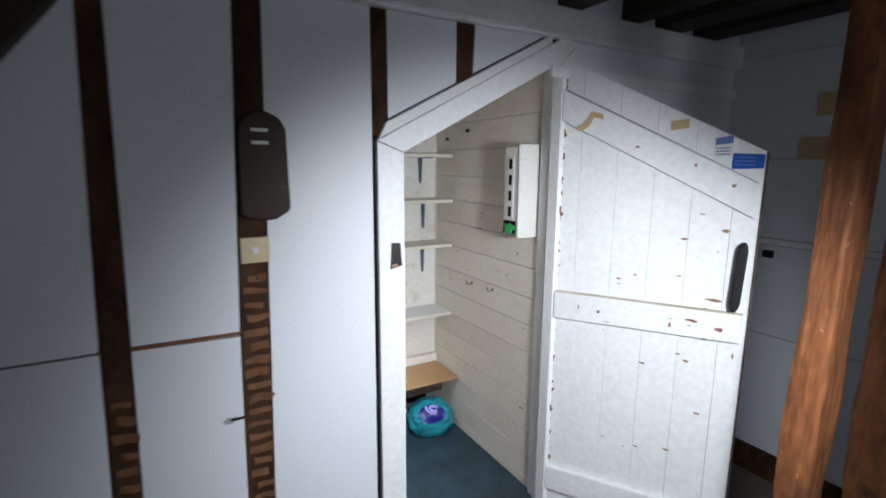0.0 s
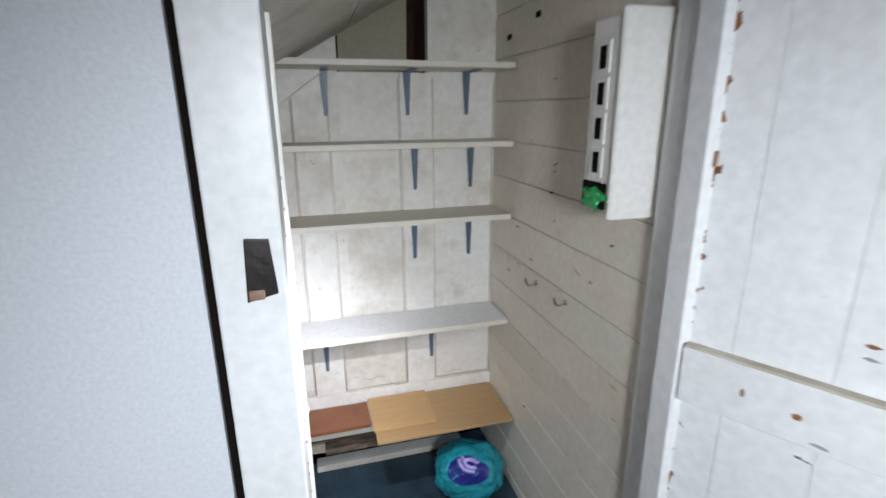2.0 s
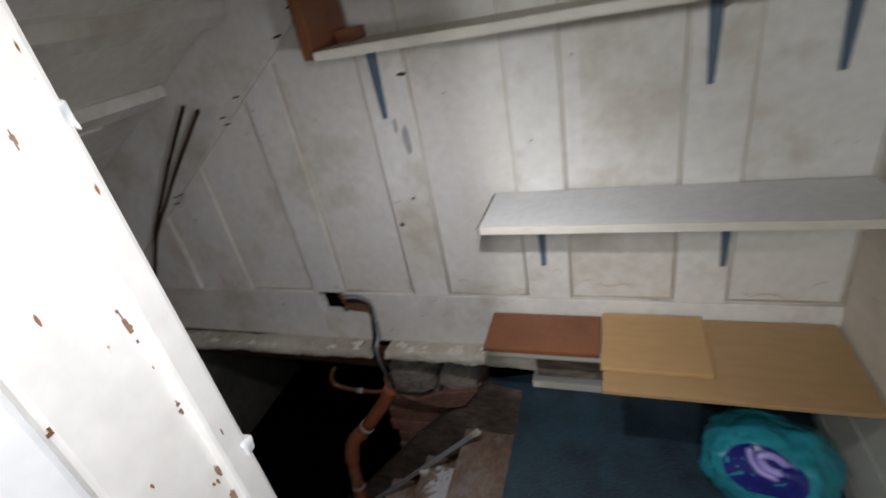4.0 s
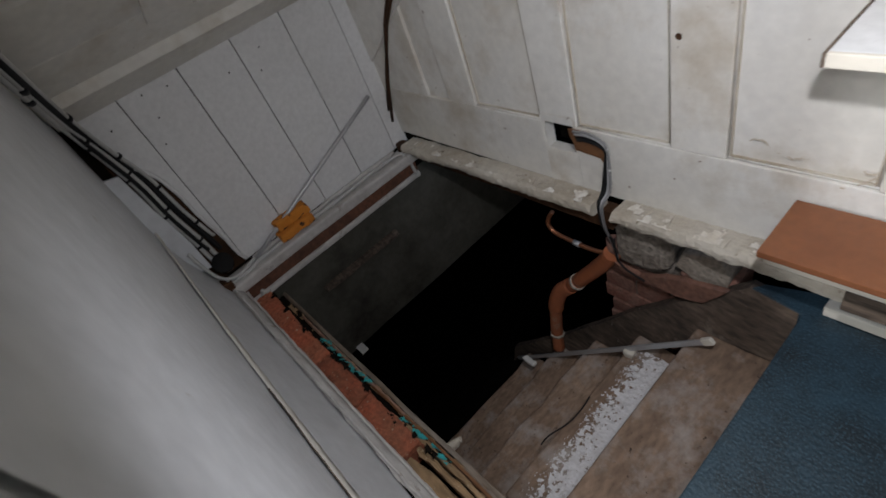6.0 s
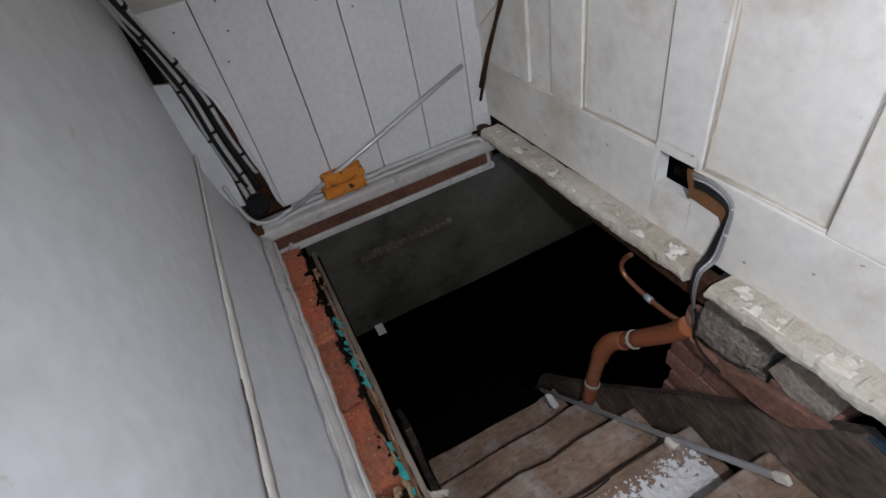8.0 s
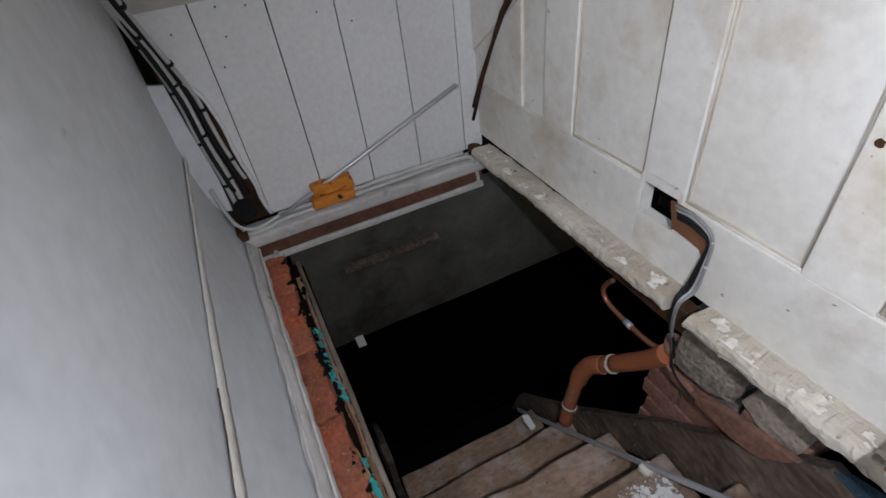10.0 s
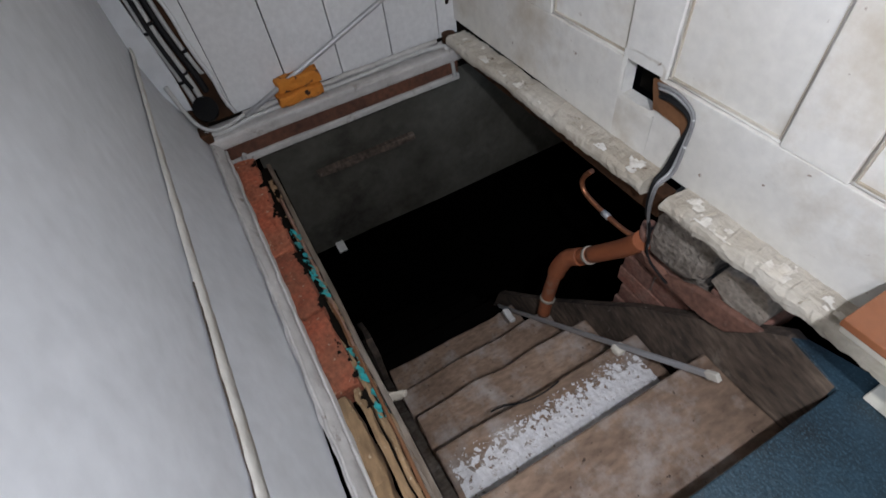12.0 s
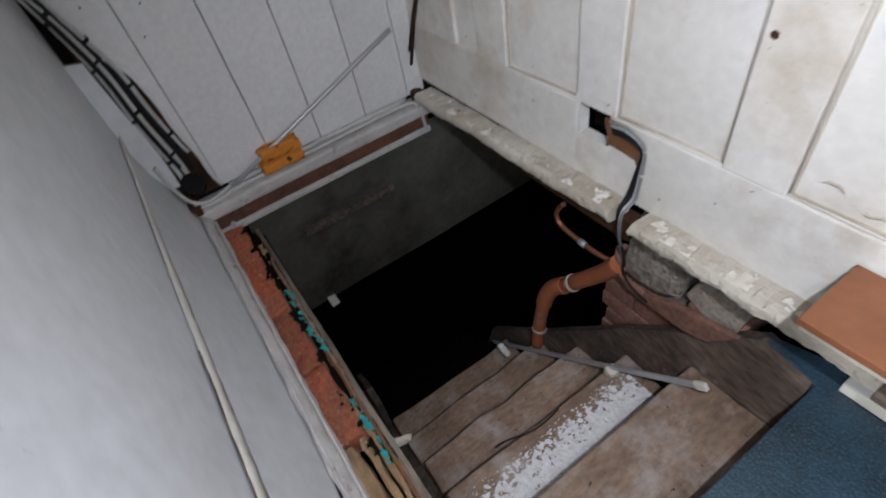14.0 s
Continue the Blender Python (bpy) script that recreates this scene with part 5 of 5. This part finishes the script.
def bracket_mesh(drop):
    """A pressed steel bracket: tapered upright with a rib, and an arm."""
    b = bmesh.new()
    prism([(-0.014, 0), (0.014, 0), (0.006, -drop), (-0.006, -drop)], -0.004, 0.0, bm=b)
    prism([(-0.0045, 0), (0.0045, 0), (0.0025, -drop + 0.008), (-0.0025, -drop + 0.008)], -0.011, -0.004, bm=b)
    bmesh.ops.bevel(b, geom=b.edges[:], offset=0.001, segments=1, affect="EDGES")
    return b


for z, xs_ in shelf_tops.items():
    for x in xs_:
        drop = {1.622: 0.147, 1.370: 0.162, 1.114: 0.174, 0.706: 0.197}[z]
        br = thing("shelf_bracket", "blue-grey pressed steel shelf bracket on the back wall", "bracket", (x, 1.062, z - 0.0185), "shelf brackets")
        bm = bracket_mesh(drop)
        bmesh.ops.transform(bm, matrix=Matrix.Translation((x, 1.062, z - 0.0185)), verts=bm.verts)
        part("upright", bm, M_BRACKET, br)
        part("arm", box(x - 0.011, x + 0.011, 0.93, 1.060, z - 0.0225, z - 0.0185, 0.001), M_BRACKET, br)
        part("screw", tube([(x, 1.0595, z - drop - 0.004), (x, 1.054, z - drop - 0.004)], 0.003, 8, steps=1), M_STEEL, br)
solid("upright_board", rough_up(box(-0.372, -0.347, 0.885, 1.052, 1.098, 1.80, 0.002), 0.001, 6, 2), M_REDBOARD, "red-brown upright board at the shelves' end", "board")
solid("wood_cleat", box(-0.345, -0.295, 0.985, 1.04, 1.1145, 1.14, 0.002), M_REDBOARD, "small red-brown cleat on the shelf", "cleat")

# ---- loose boards on a low shelf ----
solid("low_shelf_board", rough_up(box(0.205, 0.728, 0.785, 1.058, 0.318, 0.330, 0.002), 0.001, 6, 2), M_PLY, "tan plywood board lying on the low rail", "board")
solid("loose_board", box(0.20, 0.44, 0.845, 1.055, 0.3305, 0.342, 0.002, m=Matrix.Translation((0.0, 0, 0))), M_CHIP, "pale pine offcut lying on plywood", "board")
solid("loose_board", rough_up(box(-0.10, 0.197, 0.90, 1.052, 0.318, 0.332, 0.002), 0.001, 6, 2), M_REDBOARD, "red-brown offcut board against the panelled wall", "board")
solid("low_rail", plank(-0.10, 0.735, 0.93, 1.06, 0.275, 0.317, 0.002, 9, 2), M_SHELF, "white rail under the loose boards", "rail")
solid("plank", plank(0.02, 0.735, 0.985, 1.05, 0.16, 0.25, 0.003, 8, 3), M_DARKWOOD, "grey-brown plank behind the low shelf", "plank")

# ---- things on the side wall ----
disp = thing("bag_dispenser", "white plastic carrier-bag dispenser on the side wall", "dispenser", (0.68, 0.20, 1.265))
part("body", prism([(0.742, 0.160), (0.742, 0.268), (0.640, 0.268), (0.632, 0.262), (0.632, 0.166), (0.638, 0.160)], 1.262, 1.645, "z", r=0.005), M_PLASTIC, disp)
part("side_cover", prism([(0.738, 0.150), (0.738, 0.1585), (0.625, 0.1585), (0.631, 0.150)], 1.250, 1.655, "z", r=0.004), M_PLASTIC, disp)
# Slots and opening are near-black boxes, the dark inside put into their colour.
for z in (1.571, 1.501, 1.432, 1.363):
    f = part("slot_rim", box(0.6285, 0.636, 0.196, 0.242, z - 0.031, z + 0.031, 0.0015), M_PLASTIC, disp)
    part("slot", box(0.6275, 0.6345, 0.207, 0.229, z - 0.022, z + 0.022, 0.0015), M_DARK, f)
part("opening", box(0.6295, 0.634, 0.176, 0.262, 1.266, 1.322, 0.004), M_DARK, disp)
gb = bmesh.new()
bmesh.ops.create_icosphere(gb, subdivisions=4, radius=1)
for v in gb.verts:
    n3 = v.co.copy()
    v.co = Vector((n3.x * 0.022, n3.y * 0.038, n3.z * 0.025)) * (1 + 0.45 * noise.noise(n3 * 1.7) + 0.22 * abs(noise.noise(n3 * 6))) + Vector((0.640, 0.218, 1.290))
solid("green_bag", gb, M_GREEN, "crumpled green plastic bag hanging from the dispenser", "bag")
solid("red_tag", rough_up(box(0.700, 0.728, 0.33, 0.38, 1.225, 1.25, 0.008), 0.008, 40, 2), M_PAPER, "white and red twisted tag on the side wall", "tag")


def coat_hook(y, z):
    h = thing("coat_hook", "small chrome coat hook on the side wall", "hook", (0.735, y, z), "hooks on the side wall")
    part("rose", tube([(0.738, y, z), (0.730, y, z)], 0.009, 12, steps=1), M_STEEL, h)
    part("hook", tube([(0.733, y, z), (0.712, y - 0.004, z - 0.006), (0.698, y - 0.006, z + 0.002), (0.692, y - 0.006, z + 0.022)], 0.0035, 8), M_STEEL, h)


coat_hook(0.665, 0.925)
coat_hook(0.475, 0.930)
for y, z in ((0.93, 1.70), (0.72, 1.735)):
    solid("dark_plug", box(0.731, 0.737, y, y + 0.028, z, z + 0.016, 0.002), M_DARK, "dark plugged hole in the side boards", "plug")

# ---- carrier bag on the floor ----
bag = thing("carrier_bag", "full turquoise plastic bag with a dark blue round print", "bag", (0.57, 0.82, 0.0))
bm = bmesh.new()
bmesh.ops.create_icosphere(bm, subdivisions=5, radius=1)
for v in bm.verts:
    p = v.co.copy()
    s = 1 + 0.12 * noise.noise(p * 2.2) + 0.07 * (1 - 2 * abs(noise.noise(p * 4.5))) + 0.02 * noise.noise(p * 14)
    q = Vector((abs(p.x) ** 0.75 * (1 if p.x > 0 else -1) * 0.128, abs(p.y) ** 0.8 * (1 if p.y > 0 else -1) * 0.10, p.z * 0.105))
    q *= s
    q.z = max(q.z + 0.092, 0.003)
    if q.z > 0.15:
        q.x *= 1 - (q.z - 0.15) * 3
    v.co = Matrix.Rotation(radians(-18), 3, "Z") @ q + Vector((0.565, 0.835, 0))
for f in bm.faces:
    f.smooth = True
bag_skin = part("skin", bm, M_TURQ, bag)


def on_bag(u, v):
    """A point of the bag's front, a little proud of it."""
    c = Vector((0.565, 0.835, 0.092))
    way = (Matrix.Rotation(radians(-24), 3, "Z") @ Vector((u, -1.0, v + 0.85))).normalized()
    hit, place, normal, _ = bag_skin.ray_cast(c + way * 0.6, -way)
    return place + normal * 0.002 if hit else c + way * 0.14


def bag_patch(name, outline, mat, rings=6, lift=0.0):
    b = bmesh.new()
    cu = sum(p[0] for p in outline) / len(outline)
    cv = sum(p[1] for p in outline) / len(outline)
    last = None
    for k in range(rings + 1):
        f = k / rings
        ring = [b.verts.new(on_bag(cu + (u - cu) * f, cv + (v - cv) * f) * 1.0 + Vector((0, -lift, lift))) for u, v in outline] if k else [b.verts.new(on_bag(cu, cv) + Vector((0, -lift, lift)))]
        if last:
            n = len(outline)
            for i in range(n):
                if len(last) == 1:
                    b.faces.new((last[0], ring[i], ring[(i + 1) % n]))
                else:
                    b.faces.new((last[i], ring[i], ring[(i + 1) % n], last[(i + 1) % n]))
        last = ring
    for f in b.faces:
        f.smooth = True
    return part(name, b, mat, bag)


bpy.context.view_layer.update()
bag_patch("round_print", [(0.08 + 1.10 * math.cos(a), 0.26 + 0.98 * math.sin(a)) for a in (2 * math.pi * k / 28 for k in range(28))], M_NAVY)
ring_pts = [on_bag(0.25 + 0.38 * math.cos(a), 0.45 + 0.34 * math.sin(a)) + Vector((-0.002, -0.003, 0.003)) for a in (2 * math.pi * k / 18 for k in range(16))]
part("print_line", tube(ring_pts, 0.009, 6, steps=2), M_LILAC, bag)
part("print_line", tube([on_bag(u, v) + Vector((-0.002, -0.003, 0.003)) for u, v in ((-0.5, 0.75), (-0.35, 0.3), (-0.05, -0.05), (0.35, -0.1))], 0.008, 6, steps=3), M_LILAC, bag)

# ---- boards of the side wall ----
joints = [0.0, 0.05, 0.18, 0.31, 0.44, 0.57, 0.69, 0.825, 0.958, 1.10, 1.235, 1.366, 1.50, 1.645, 1.79, 1.93, 2.1]
for a, b2 in zip(joints, joints[1:]):
    if b2 - a < 0.06:
        a = 0.0
    part("board", rough_up(box(0.735, 0.7425, 0.128, 1.073, a + 0.0015, b2 - 0.0015, 0.0025), 0.0008, 5, 1), M_BEIGE, side)
random.seed(12)
for k in range(26):
    y, z = random.uniform(0.2, 1.0), random.uniform(0.3, 1.85)
    w, hh = random.uniform(0.006, 0.022), random.uniform(0.0015, 0.004)
    tilt = random.uniform(-0.3, 0.3)
    part("scratch", prism([(y - w, z - tilt * w), (y, z - hh), (y + w, z + tilt * w), (y, z + hh)], 0.7338, 0.7352, "x"), random.choice([M_TAPE, M_STUD, M_GREYROD]), side)
